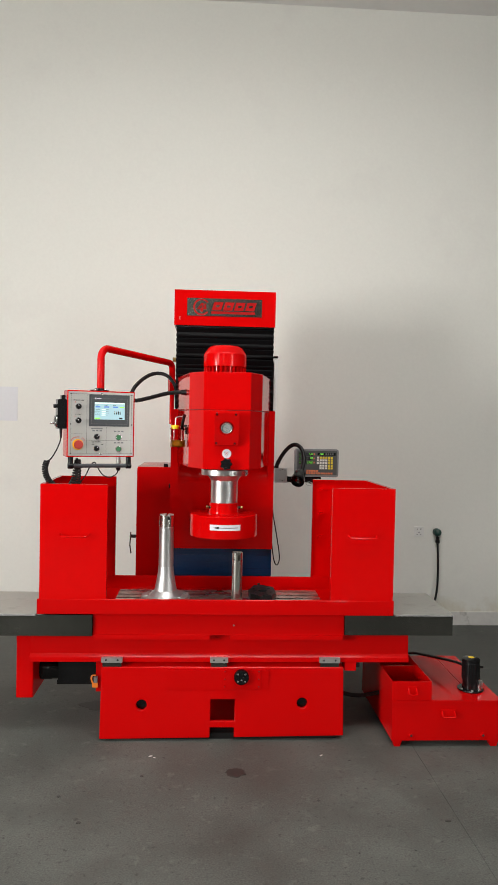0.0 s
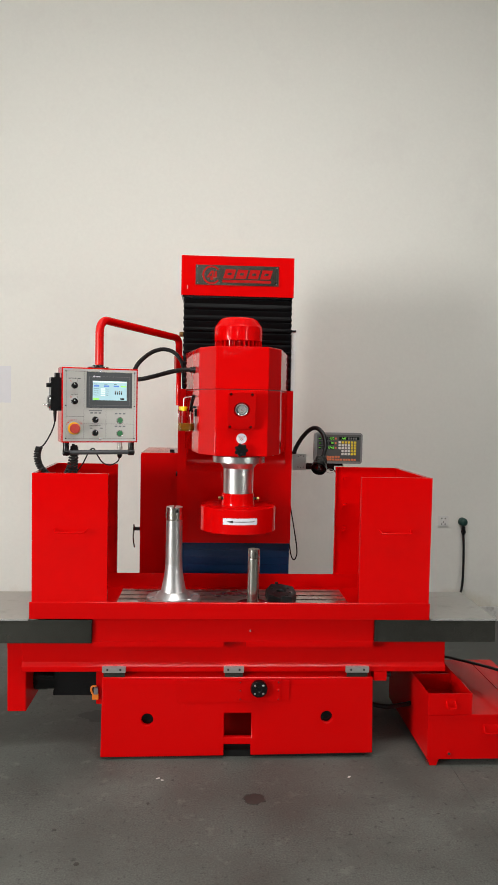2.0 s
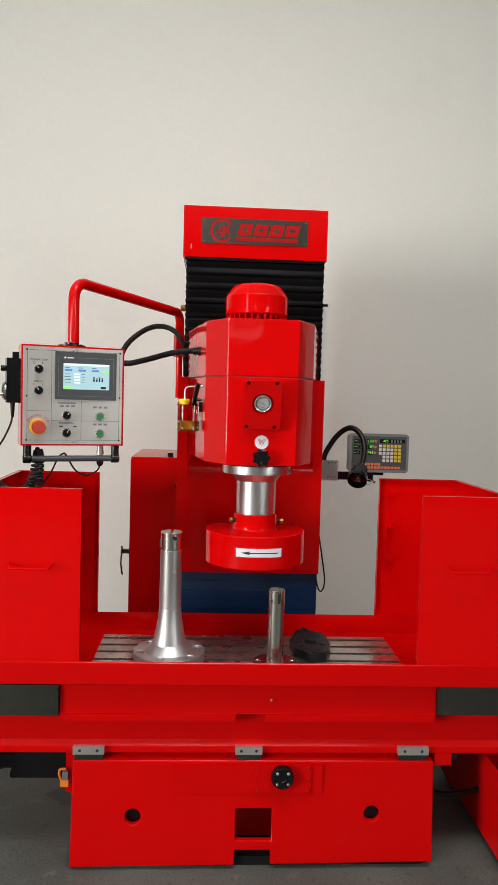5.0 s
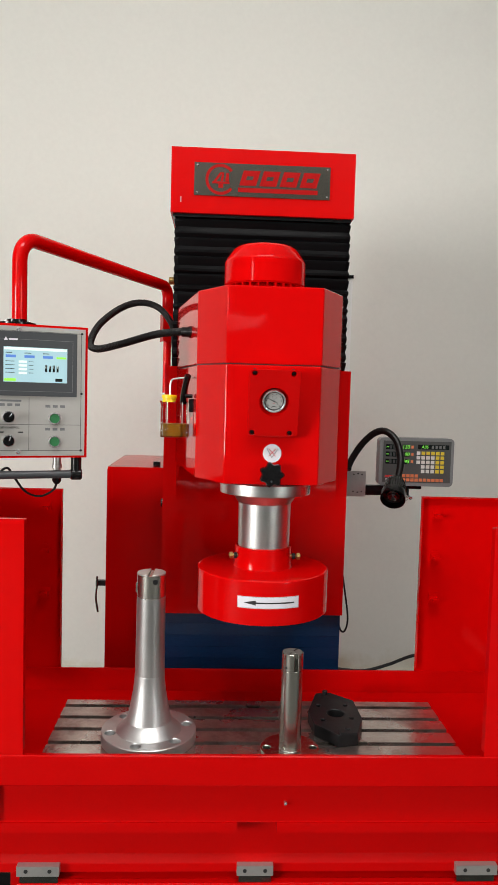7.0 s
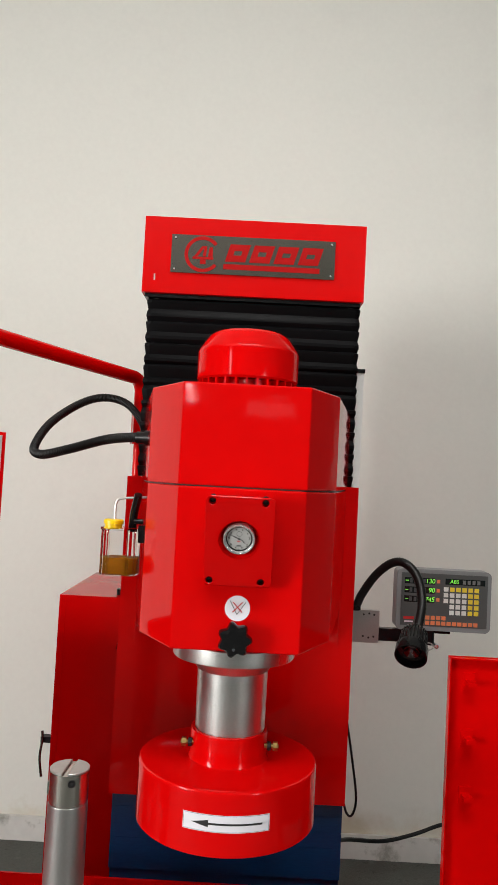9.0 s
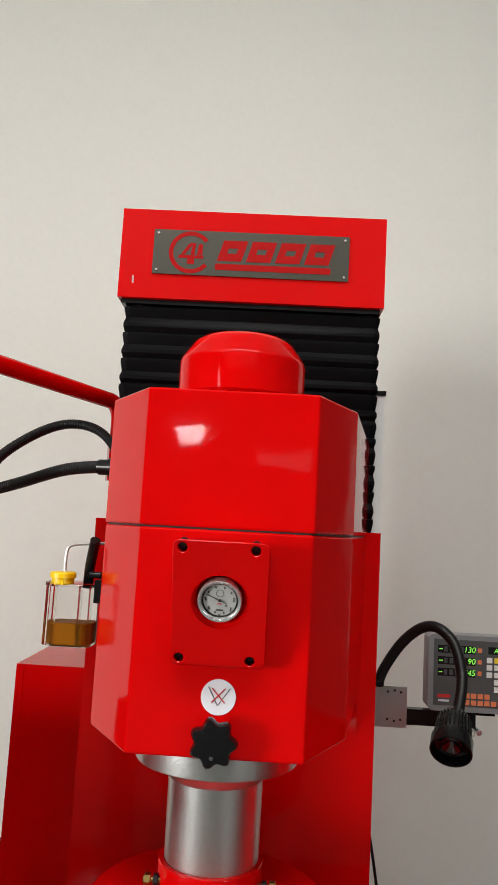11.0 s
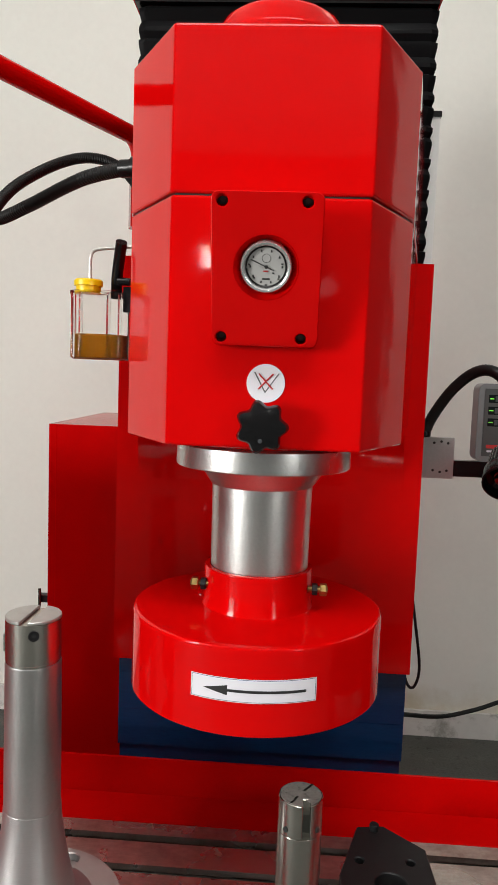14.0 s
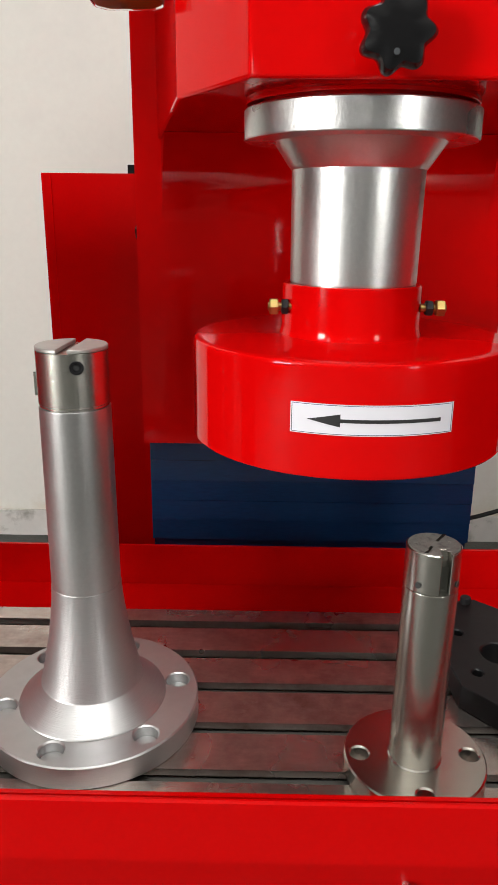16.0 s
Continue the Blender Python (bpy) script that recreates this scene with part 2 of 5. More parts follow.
def add_box(bm, x0, x1, y0, y1, z0, z1):
    v = [bm.verts.new((x, y, z)) for x in (x0, x1) for y in (y0, y1) for z in (z0, z1)]
    for f in ((0, 1, 3, 2), (4, 6, 7, 5), (0, 4, 5, 1), (2, 3, 7, 6), (0, 2, 6, 4), (1, 5, 7, 3)):
        bm.faces.new([v[i] for i in f])
    return bm


def box(x0, x1, y0, y1, z0, z1, w=0.002, seg=2):
    return bevelled(add_box(bmesh.new(), x0, x1, y0, y1, z0, z1), w, seg)


def axes(d):
    """Two directions square to d."""
    d = Vector(d).normalized()
    a = d.cross(Vector((0, 0, 1)) if abs(d.z) < 0.9 else Vector((0, 1, 0))).normalized()
    return a, d.cross(a).normalized(), d


def lathe(profile, at, d=(0, 0, 1), seg=48, bm=None):
    """Turns a profile of (radius, height) about the line through at along d."""
    bm = bm or bmesh.new()
    a, b, d = axes(d)
    at = Vector(at)
    rings = []
    for r, h in profile:
        if r < 1e-6:
            rings.append([bm.verts.new(at + d * h)])
        else:
            rings.append([bm.verts.new(at + d * h + (a * math.cos(2 * math.pi * i / seg) + b * math.sin(2 * math.pi * i / seg)) * r) for i in range(seg)])
    for p, q in zip(rings, rings[1:]):
        for i in range(seg):
            j = (i + 1) % seg
            if len(p) == 1 and len(q) == 1:
                continue
            if len(p) == 1:
                bm.faces.new((p[0], q[i], q[j]))
            elif len(q) == 1:
                bm.faces.new((p[i], p[j], q[0]))
            else:
                bm.faces.new((p[i], p[j], q[j], q[i]))
    return bm


def rod(at, r, h, d=(0, 0, 1), w=0.001, seg=32, bm=None):
    w = min(w, r * 0.45, h * 0.45)
    return lathe([(0, 0), (r - w, 0), (r, w), (r, h - w), (r - w, h), (0, h)], at, d, seg, bm)


def curve_points(pts, per=8):
    p = [Vector(q) for q in pts]
    p = [p[0] * 2 - p[1]] + p + [p[-1] * 2 - p[-2]]
    out = []
    for i in range(1, len(p) - 2):
        for k in range(per):
            t = k / per
            a, b, c, d = p[i - 1], p[i], p[i + 1], p[i + 2]
            out.append(0.5 * ((2 * b) + (c - a) * t + (2 * a - 5 * b + 4 * c - d) * t * t + (3 * b - a - 3 * c + d) * t ** 3))
    return out + [p[-2]]


def sweep(pts, r, seg=10, bm=None, ribs=0.0):
    """A round tube along points; ribs makes every other ring wider, as on a conduit."""
    bm = bm or bmesh.new()
    pts = [Vector(p) for p in pts]
    up, rings = None, []
    for i, p in enumerate(pts):
        d = (pts[min(i + 1, len(pts) - 1)] - pts[max(i - 1, 0)]).normalized()
        if up is None:
            up = axes(d)[0]
        up = (up - d * up.dot(d)).normalized()
        side = d.cross(up)
        rr = r * (1 + (ribs if i % 2 else 0))
        rings.append([bm.verts.new(p + (up * math.cos(2 * math.pi * k / seg) + side * math.sin(2 * math.pi * k / seg)) * rr) for k in range(seg)])
    for p, q in zip(rings, rings[1:]):
        for k in range(seg):
            bm.faces.new((p[k], p[(k + 1) % seg], q[(k + 1) % seg], q[k]))
    bm.faces.new(rings[0])
    bm.faces.new(rings[-1])
    return bm


def coil(pts, radius, wire, turns):
    """A coiled cord round a path."""
    path = curve_points(pts, 24)
    n = turns * 12
    out, up = [], None
    for i in range(n + 1):
        f = i / n * (len(path) - 1)
        k = min(int(f), len(path) - 2)
        p = path[k].lerp(path[k + 1], f - k)
        d = (path[k + 1] - path[k]).normalized()
        if up is None:
            up = axes(d)[0]
        up = (up - d * up.dot(d)).normalized()
        a = 2 * math.pi * turns * i / n
        out.append(p + (up * math.cos(a) + d.cross(up) * math.sin(a)) * radius)
    return sweep(out, wire, 6)


def ring_points(cx, cy, r, seg=24):
    return [(cx + r * math.cos(2 * math.pi * i / seg), cy + r * math.sin(2 * math.pi * i / seg)) for i in range(seg)]


def rect_points(x0, x1, y0, y1):
    return [(x0, y0), (x1, y0), (x1, y1), (x0, y1)]


def cut_plate(outline, holes, place, depth, w=0.0, bm=None):
    """A plate with holes through it: 2D loops, set in space by place(u, v), thick along depth."""
    bm = bm or bmesh.new()
    edges, depth = [], Vector(depth)
    for loop in (outline, *holes):
        vs = [bm.verts.new(place(u, v)) for u, v in loop]
        edges += [bm.edges.new((vs[i], vs[(i + 1) % len(vs)])) for i in range(len(vs))]
    faces = [f for f in bmesh.ops.triangle_fill(bm, edges=edges, use_beauty=True)["geom"] if isinstance(f, bmesh.types.BMFace)]
    made = bmesh.ops.extrude_face_region(bm, geom=faces)
    bmesh.ops.translate(bm, verts=[v for v in made["geom"] if isinstance(v, bmesh.types.BMVert)], vec=depth)
    bmesh.ops.recalc_face_normals(bm, faces=bm.faces)
    return bevelled(bm, w, 1)


def prism(outline, z0, z1, w=0.0, seg=2):
    bm = bmesh.new()
    lo = [bm.verts.new((x, y, z0)) for x, y in outline]
    hi = [bm.verts.new((x, y, z1)) for x, y in outline]
    n = len(outline)
    bm.faces.new(lo)
    bm.faces.new(hi)
    for i in range(n):
        bm.faces.new((lo[i], lo[(i + 1) % n], hi[(i + 1) % n], hi[i]))
    bmesh.ops.recalc_face_normals(bm, faces=bm.faces)
    return bevelled(bm, w, seg)


def run_x(profile, x0, x1, w=0.0):
    """A (y, z) profile drawn out along x."""
    bm = bmesh.new()
    lo = [bm.verts.new((x0, y, z)) for y, z in profile]
    hi = [bm.verts.new((x1, y, z)) for y, z in profile]
    n = len(profile)
    for i in range(n):
        bm.faces.new((lo[i], lo[(i + 1) % n], hi[(i + 1) % n], hi[i]))
    bm.faces.new(lo)
    bm.faces.new(hi)
    bmesh.ops.recalc_face_normals(bm, faces=bm.faces)
    return bevelled(bm, w, 1)


def words(name, body, size, mat, parent, m, depth=0.0003, align="CENTER", shear=0.0, bold=0.0):
    """Lettering in the built-in font, turned into a mesh."""
    cu = bpy.data.curves.new(name, "FONT")
    cu.body, cu.size, cu.extrude, cu.align_x, cu.align_y, cu.shear = body, size, depth, align, "CENTER", shear
    cu.offset = bold
    tmp = bpy.data.objects.new(name, cu)
    scene.collection.objects.link(tmp)
    bpy.context.view_layer.update()
    me = bpy.data.meshes.new_from_object(tmp.evaluated_get(bpy.context.evaluated_depsgraph_get()))
    bpy.data.objects.remove(tmp)
    me.transform(m)
    me.materials.clear()
    return link(name, me, mat, parent)


def facing(x, y, z):
    """A pose for lettering that faces the camera's side (towards -y)."""
    return pose(x, y, z, 90, 0, 0)


# ---- the room ----
def structure(name, bm, mat, label):
    return tagged(part(name, bm, mat, None), label, name.split("_")[0], "", "structure")


X0, X1, Y0, Y1, TOP = -4.2, 5.3, -6.0, 5.50, 4.39
floor = structure("floor", cut_plate(rect_points(X0 - 0.2, X1 + 0.2, Y0 - 0.2, Y1 + 0.2), [rect_points(1.415, 1.4162, -2.0, 5.3)], lambda u, v: (u, v, 0.0), (0, 0, -0.12)), CONCRETE, "worn dark grey concrete workshop floor with saw-cut joints")
structure("floor_joint_bed", box(X0, X1, Y0, Y1, -0.2, -0.008, 0), CONCRETE, "dark bottom of the saw-cut floor joints")
structure("wall_north", box(X0, 2.70, Y1, Y1 + 0.2, 0, TOP, 0), WALL, "plain white painted workshop wall")
# unseen dark stretch, added so the head's right facets reflect less white
structure("wall_north_end", box(2.7, X1, Y1, Y1 + 0.2, 0, TOP, 0), WALL_DARK, "unseen dark wall end, added to darken reflections in the machine's head")
structure("wall_west", cut_plate(rect_points(Y0, Y1, 0, TOP), [rect_points(-0.85, 0.85, 0.82, 2.42), rect_points(-2.45, -1.55, 2.25, 3.55)], lambda u, v: (X0 - 0.2, u, v), (0.2, 0, 0)), WALL_DARK, "unseen side wall with two window openings, kept dark to limit bounce light")
structure("wall_east", cut_plate(rect_points(Y0, Y1, 0, TOP), [rect_points(-3.35, -1.65, 0.9, 2.9)], lambda u, v: (X1, u, v), (0.2, 0, 0)), WALL_DARK, "unseen side wall with a window opening, kept dark to limit bounce light")
structure("wall_south", cut_plate(rect_points(X0, X1, 0, TOP), [rect_points(-0.83, -0.37, 2.76, 3.10), rect_points(0.42, 1.18, 2.42, 2.72)], lambda u, v: (u, Y0 - 0.2, v), (0, 0.2, 0)), WALL_PALE, "unseen rear wall with a high window opening, kept dark to limit reflections")
structure("ceiling", cut_plate(rect_points(X0 - 0.2, X1 + 0.2, Y0 - 0.2, Y1 + 0.2), [rect_points(-0.6, 2.0, 1.65, 2.55)], lambda u, v: (u, v, TOP), (0, 0, 0.15)), CEILING, "plain white ceiling with a skylight opening")
structure("window_frame", cut_plate(rect_points(-0.83, -0.37, 2.76, 3.10), [rect_points(x, x + 0.128, z, z + 0.135) for x in (-0.81, -0.664, -0.518) for z in (2.785, 2.94)], lambda u, v: (u, Y0 - 0.04, v), (0, 0.03, 0)), WALL_DARK, "grey frame with six panes in a high window")
structure("window_frame", cut_plate(rect_points(0.42, 1.18, 2.42, 2.72), [rect_points(x, x + 0.15, 2.445, 2.695) for x in (0.44, 0.63, 0.82, 1.01)], lambda u, v: (u, Y0 - 0.04, v), (0, 0.03, 0)), WALL_DARK, "grey frame with four panes in a wide window")
structure("baseboard", box(X0 + 0.02, X1 - 0.02, Y1 - 0.014, Y1 - 0.002, 0.001, 0.098, 0.002), SKIRTING, "scuffed grey-white skirting band along the wall")


def blot(name, x, y, rx, ry, mat, label, seed):
    rnd = random.Random(seed)
    pts = [(x + rx * (1 + rnd.uniform(-0.22, 0.22)) * math.cos(a), y + ry * (1 + rnd.uniform(-0.22, 0.22)) * math.sin(a)) for a in [2 * math.pi * i / 22 for i in range(22)]]
    return tagged(part(name, prism(pts, 0.0002, 0.0012), mat), label, "stain", "", "structure")


blot("floor_stain", 0.607, 3.305, 0.040, 0.036, OIL, "small dark oil stain on the concrete floor", 3)
SPOTS = random.Random(17)
for k in range(14):
    r = SPOTS.uniform(0.003, 0.008) if k < 12 else SPOTS.uniform(0.009, 0.012)
    blot("floor_spot", SPOTS.uniform(-0.35, 1.45), SPOTS.uniform(2.35, 3.45), r, r * SPOTS.uniform(0.5, 1.2), OIL, "small dark oil spot on the concrete floor", 40 + k)
blot("floor_stain", -0.05, 4.02, 0.10, 0.06, OIL, "faint dark oil mark on the concrete floor", 5)

# ---- the grinding machine ----
MX = 0.548  # the machine's middle
SY = 3.845  # depth of the spindle's axis
machine = thing("grinding_machine", "bright red vertical surface grinding machine standing on the concrete floor", "machine", (MX, 4.0, 0))


def screw(at, r, d, parent, mat=CHROME, name="screw", socket=True):
    d = Vector(d)
    bm = rod(at, r, r * 0.7, d, r * 0.2, 14)
    ob = part(name, bm, mat, parent)
    if socket:
        part("socket", rod(Vector(at) + d.normalized() * r * 0.66, r * 0.5, r * 0.1, d, 0, 6), PRINT_BLACK, ob)
    return ob


def build_base():
    base = part("base", box(0.02, 1.09, 3.72, 4.50, 0.035, 0.362, 0.004), RED_SATIN, machine)
    for x in (0.12, 0.99):
        for y in (3.72, 4.40):
            part("levelling_foot", rod((x, y, 0.0005), 0.045, 0.03, w=0.004), BLACK_OXIDE, base)
    # added black strip draws the contact shadow below the door
    part("base_plinth", box(0.03, 1.08, 3.6235, 3.7185, 0.0005, 0.0285, 0.002), BLACK_RUBBER, base, "black strip standing in for the shadow under the base")
    # the door leans out a little at its foot
    lean = lambda u, v: (u, 3.60 + 0.0665 * v, v)
    outline = [(0.003, 0.011), (0.499, 0.015), (0.499, 0.060), (0.608, 0.060), (0.608, 0.016), (1.110, 0.022), (1.108, 0.331), (0.005, 0.331)]
    holes = [rect_points(0.4995, 0.610, 0.088, 0.186), ring_points(0.1885, 0.161, 0.024), ring_points(0.919, 0.169, 0.024)]
    door = part("base_door", cut_plate(outline, holes, lean, (0, 0.02, 0), 0.0025), RED_SATIN, machine)
    for x in (0.007, 1.101):
        part("door_return", box(x, x + 0.004, 3.643, 3.7185, 0.030, 0.324, 0.001), RED_SATIN, door)
    part("door_return", run_x([(3.6425, 0.3245), (3.6425, 0.3302), (3.688, 0.3465), (3.7185, 0.3465), (3.7185, 0.3245)], 0.007, 1.106), RED_SATIN, door)
    # black discs paint the shade seen through the round door holes
    for x in (0.1885, 0.919):
        part("hole_lining", rod((x, 3.6345, 0.165), 0.030, 0.002, (0, -1, 0), 0), BLACK, door, "black disc for the shade inside a round hole")
    part("embossed_panel", box(0.304, 0.763, 3.612, 3.624, 0.231, 0.323, 0.003), RED_SATIN, door)
    plate = part("knob_plate", box(0.5525, 0.7275, 3.6075, 3.622, 0.2365, 0.327, 0.003), RED_SATIN, door)
    for x in (0.5625, 0.7175):
        for z in (0.247, 0.282, 0.3165):
            screw((x, 3.6078, z), 0.0055, (0, -1, 0), plate, RED_SATIN)
    knob = part("hand_knob", lathe([(0, 0), (0.031, 0), (0.033, 0.005), (0.0345, 0.007), (0.0345, 0.021), (0.031, 0.0255), (0.011, 0.0255), (0.009, 0.0235), (0, 0.0235)], (0.6375, 3.6075, 0.295), (0, -1, 0), 40), BLACK, machine, "round black hand knob")
    for i in range(4):
        a = math.pi / 4 + i * math.pi / 2
        screw((0.6375 + 0.0235 * math.cos(a), 3.5823, 0.295 + 0.0235 * math.sin(a)), 0.004, (0, -1, 0), knob, STEEL)
    for x0, x1 in ((0.005, 0.0985), (0.4945, 0.5765), (0.9955, 1.091)):
        h = part("hinge", box(x0, x1, 3.618, 3.6335, 0.3515, 0.3745, 0.0015), STEEL, machine, "bare steel hinge")
        # lower leaf coloured darker than the hinge for the shade it sits in
        part("hinge_leaf", box(x0 + 0.005, x1 - 0.004, 3.6255, 3.6300, 0.3315, 0.3512, 0.001), DARK_IRON, h, "lower leaf, coloured dark for its shade")
        for f in (0.22, 0.78):
            part("screw_hole", rod((x0 + (x1 - x0) * f, 3.6182, 0.3635), 0.0045, 0.0012, (0, -1, 0), 0.0002, 16), PRINT_BLACK, h)


def build_bed():
    part("bed_beam", run_x([(3.652, 0.50), (3.648, 0.386), (3.641, 0.376), (3.634, 0.371), (3.634, 0.3495), (3.71, 0.3495), (3.71, 0.366), (4.30, 0.366), (4.30, 0.50)], -0.320, 1.4155, 0.002), RED_SATIN, machine)
    part("beam_end_block", box(1.116, 1.169, 3.636, 3.70, 0.311, 0.349, 0.003), RED_SATIN, machine)
    part("beam_end_screw", rod((1.169, 3.655, 0.332), 0.012, 0.02, (1, 0, 0), 0.002), BLACK_OXIDE, machine)
    part("end_leg", run_x([(3.66, 0.476), (3.66, 0.176), (3.90, 0.176), (4.10, 0.30), (4.10, 0.497)], -0.382, -0.306, 0.003), RED_SATIN, machine)
    part("end_shelf", box(-0.382, -0.30, 3.659, 4.1, 0.440, 0.4765, 0.002), RED_SATIN, machine)
    m = part("feed_motor", lathe([(0, 0), (0.055, 0), (0.055, 0.05), (0.052, 0.055), (0.052, 0.22), (0.03, 0.23), (0.03, 0.29), (0, 0.29)], (-0.304, 3.82, 0.262), (1, 0, 0), 32), BLACK, machine, "black feed motor under the bed")
    part("motor_box", box(-0.215, -0.034, 3.765, 3.875, 0.200, 0.325, 0.006), BLACK, m)
    part("motor_lug", box(-0.222, -0.206, 3.775, 3.865, 0.196, 0.215, 0.003), BLACK, m)
    part("motor_bracket", box(-0.03, -0.002, 3.70, 4.0, 0.19, 0.364, 0.002), RED_SATIN, machine)
    o = part("grease_fitting", box(-0.045, -0.019, 3.685, 3.6995, 0.214, 0.235, 0.005), ORANGE, machine, "orange plastic fitting")
    part("fitting_hook", sweep(curve_points([(-0.043, 3.692, 0.233), (-0.049, 3.692, 0.250), (-0.046, 3.692, 0.266), (-0.028, 3.692, 0.268)], 5), 0.004, 8), ORANGE, o)
    part("fitting_body", box(-0.038, -0.021, 3.683, 3.6995, 0.236, 0.262, 0.003), MID_GREY, o)
    bar = part("saddle", run_x([(3.613, 0.585), (3.611, 0.486), (3.609, 0.4825), (3.95, 0.4825), (3.95, 0.585)], -0.034, 1.1045, 0.001), RED_SATIN, machine)
    for x0, x1 in ((-0.031, 0.4915), (0.5805, 1.1003)):
        part("saddle_lip", box(x0, x1, 3.6065, 3.660, 0.4605, 0.4822, 0.0015), RED_SATIN, bar)
    part("grease_nipple", rod((0.5985, 3.6125, 0.5275), 0.0035, 0.009, (0, -1, 0), 0.001, 12), CHROME, bar)


def build_table():
    t = part("table_slide", box(-0.755, -0.0355, 3.603, 4.015, 0.4775, 0.571, 0.003), DARK_IRON, machine, "dark iron table slide")
    part("table_slide", box(1.1055, 1.607, 3.603, 4.015, 0.4855, 0.577, 0.003), DARK_IRON, machine, "dark iron table slide")
    for x0, x1, z in ((-0.757, -0.2845, 0.5715), (1.334, 1.609, 0.5775)):
        part("slide_cover", box(x0, x1, 3.5985, 4.02, z, z + 0.0045, 0.001), COVER_STEEL, t, "grey sheet steel cover with a bright edge")
        part("cover_edge", box(x0, x1, 3.596, 3.5982, z - 0.002, z + 0.004, 0.0005), CHROME, t)
    for x, z in ((-0.0425, 0.479), (1.1065, 0.487)):
        part("side_strip", box(x, x + 0.006, 3.598, 3.6027, z, z + 0.083, 0.0005), DARK_IRON, t)
    # slotted work table
    prof, slots, y0, y1 = [], (3.658, 3.727, 3.796, 3.861, 3.928), 3.622, 3.965
    prof.append((y0, 0.592))
    prof.append((y0, 0.605))
    for s in slots:
        prof += [(s - 0.0085, 0.605), (s - 0.0085, 0.597), (s - 0.013, 0.597), (s - 0.013, 0.591), (s + 0.013, 0.591), (s + 0.013, 0.597), (s + 0.0085, 0.597), (s + 0.0085, 0.605)]
    prof += [(y1, 0.605), (y1, 0.592), (y1, 0.5875), (y0, 0.5875)]
    part("work_table", run_x(prof, 0.045, 1.022), TABLE_IRON, machine, "ground iron work table with long T-slots")
    # dark strips paint the shade at the bottom of the T-slots
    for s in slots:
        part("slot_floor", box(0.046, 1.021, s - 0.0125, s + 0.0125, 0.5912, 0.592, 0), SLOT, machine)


def build_tray():
    tray = part("tray_floor", box(-0.270, 1.316, 3.5865, 4.066, 0.5855, 0.589, 0), RED_SATIN, machine)
    part("tray_front", cut_plate(rect_points(-0.2765, 1.324, 0.5815, 0.6492), [], lambda u, v: (u, 3.580, v), (0, 0.006, 0), 0.002), RED_SATIN, machine)
    part("tray_front_lip", box(0.03, 1.028, 3.5865, 3.591, 0.6457, 0.6487, 0.001), RED_SATIN, machine)
    part("tray_rear", box(-0.268, 1.317, 4.067, 4.072, 0.5875, 0.652, 0.0015), RED_SATIN, machine)


def build_guard(sign):
    """A tall sheet guard, open towards the wheel: front, outer side and rear panels."""
    if sign < 0:
        xf, xo, fi, ri, h0, h1, hz = -0.267, -0.282, 0.0265, 0.004, -0.171, -0.0595, 0.934
    else:
        xf, xo, fi, ri, h0, h1, hz = 1.319, 1.301, 1.0325, 1.012, 1.1135, 1.229, 0.9415
    a, b = sorted((xf, fi))
    front = part("guard_front", box(a, b, 3.5822, 3.5855, 0.6496, 1.1595, 0.0014), RED, machine)
    part("guard_flange", box(fi - 0.0025 if sign < 0 else fi, fi if sign < 0 else fi + 0.0025, 3.5858, 3.602, 0.657, 1.1585, 0.001), RED_SATIN, front)
    part("guard_top_fold", box(a + 0.002, b - 0.002, 3.5858, 3.598, 1.156, 1.159, 0.001), RED_SATIN, front)
    part("handle", sweep(curve_points([(h0 - 0.008, 3.582, hz + 0.006), (h0 - 0.004, 3.567, hz + 0.002), (h0, 3.552, hz - 0.002), (h0 + 0.006, 3.549, hz - 0.003), (h1 - 0.006, 3.549, hz - 0.003), (h1, 3.552, hz - 0.002), (h1 + 0.004, 3.567, hz + 0.002), (h1 + 0.008, 3.582, hz + 0.006)], 4), 0.0031, 8), RED, front)
    w = -sign * 0.003
    side = part("guard_side", prism([(xf, 3.5857), (xf + w, 3.5857), (xo + w, 4.0725), (xo, 4.0725)], 0.6496, 1.159, 0.0008), RED, machine)
    part("guard_top_fold", prism([(xf + w, 3.600), (xf + w * 5, 3.600), (xo + w * 5, 4.058), (xo + w, 4.058)], 1.1555, 1.1585, 0.0008), RED, side)
    a, b = sorted((xo, ri))
    rear = part("guard_rear", box(a, b, 4.073, 4.0765, 0.60, 1.158, 0.0012), RED, machine)
    part("guard_flange", box(ri - 0.0025 if sign < 0 else ri, ri if sign < 0 else ri + 0.0025, 4.058, 4.0725, 0.665, 1.156, 0.001), RED, rear)
    part("guard_top_fold", box(a + 0.002, b - 0.002, 4.060, 4.0725, 1.1535, 1.1565, 0.001), RED, rear)
    for z in (1.105, 0.985, 0.865):
        hook = part("hook", box(ri + sign * 0.045 - 0.009, ri + sign * 0.045 + 0.009, 4.044, 4.0725, z - 0.0045, z + 0.0045, 0.003, 3), RED, rear)
        part("hook_plate", box(ri + sign * 0.045 - 0.013, ri + sign * 0.045 + 0.013, 4.070, 4.0728, z - 0.018, z + 0.018, 0.0006), RED, hook)


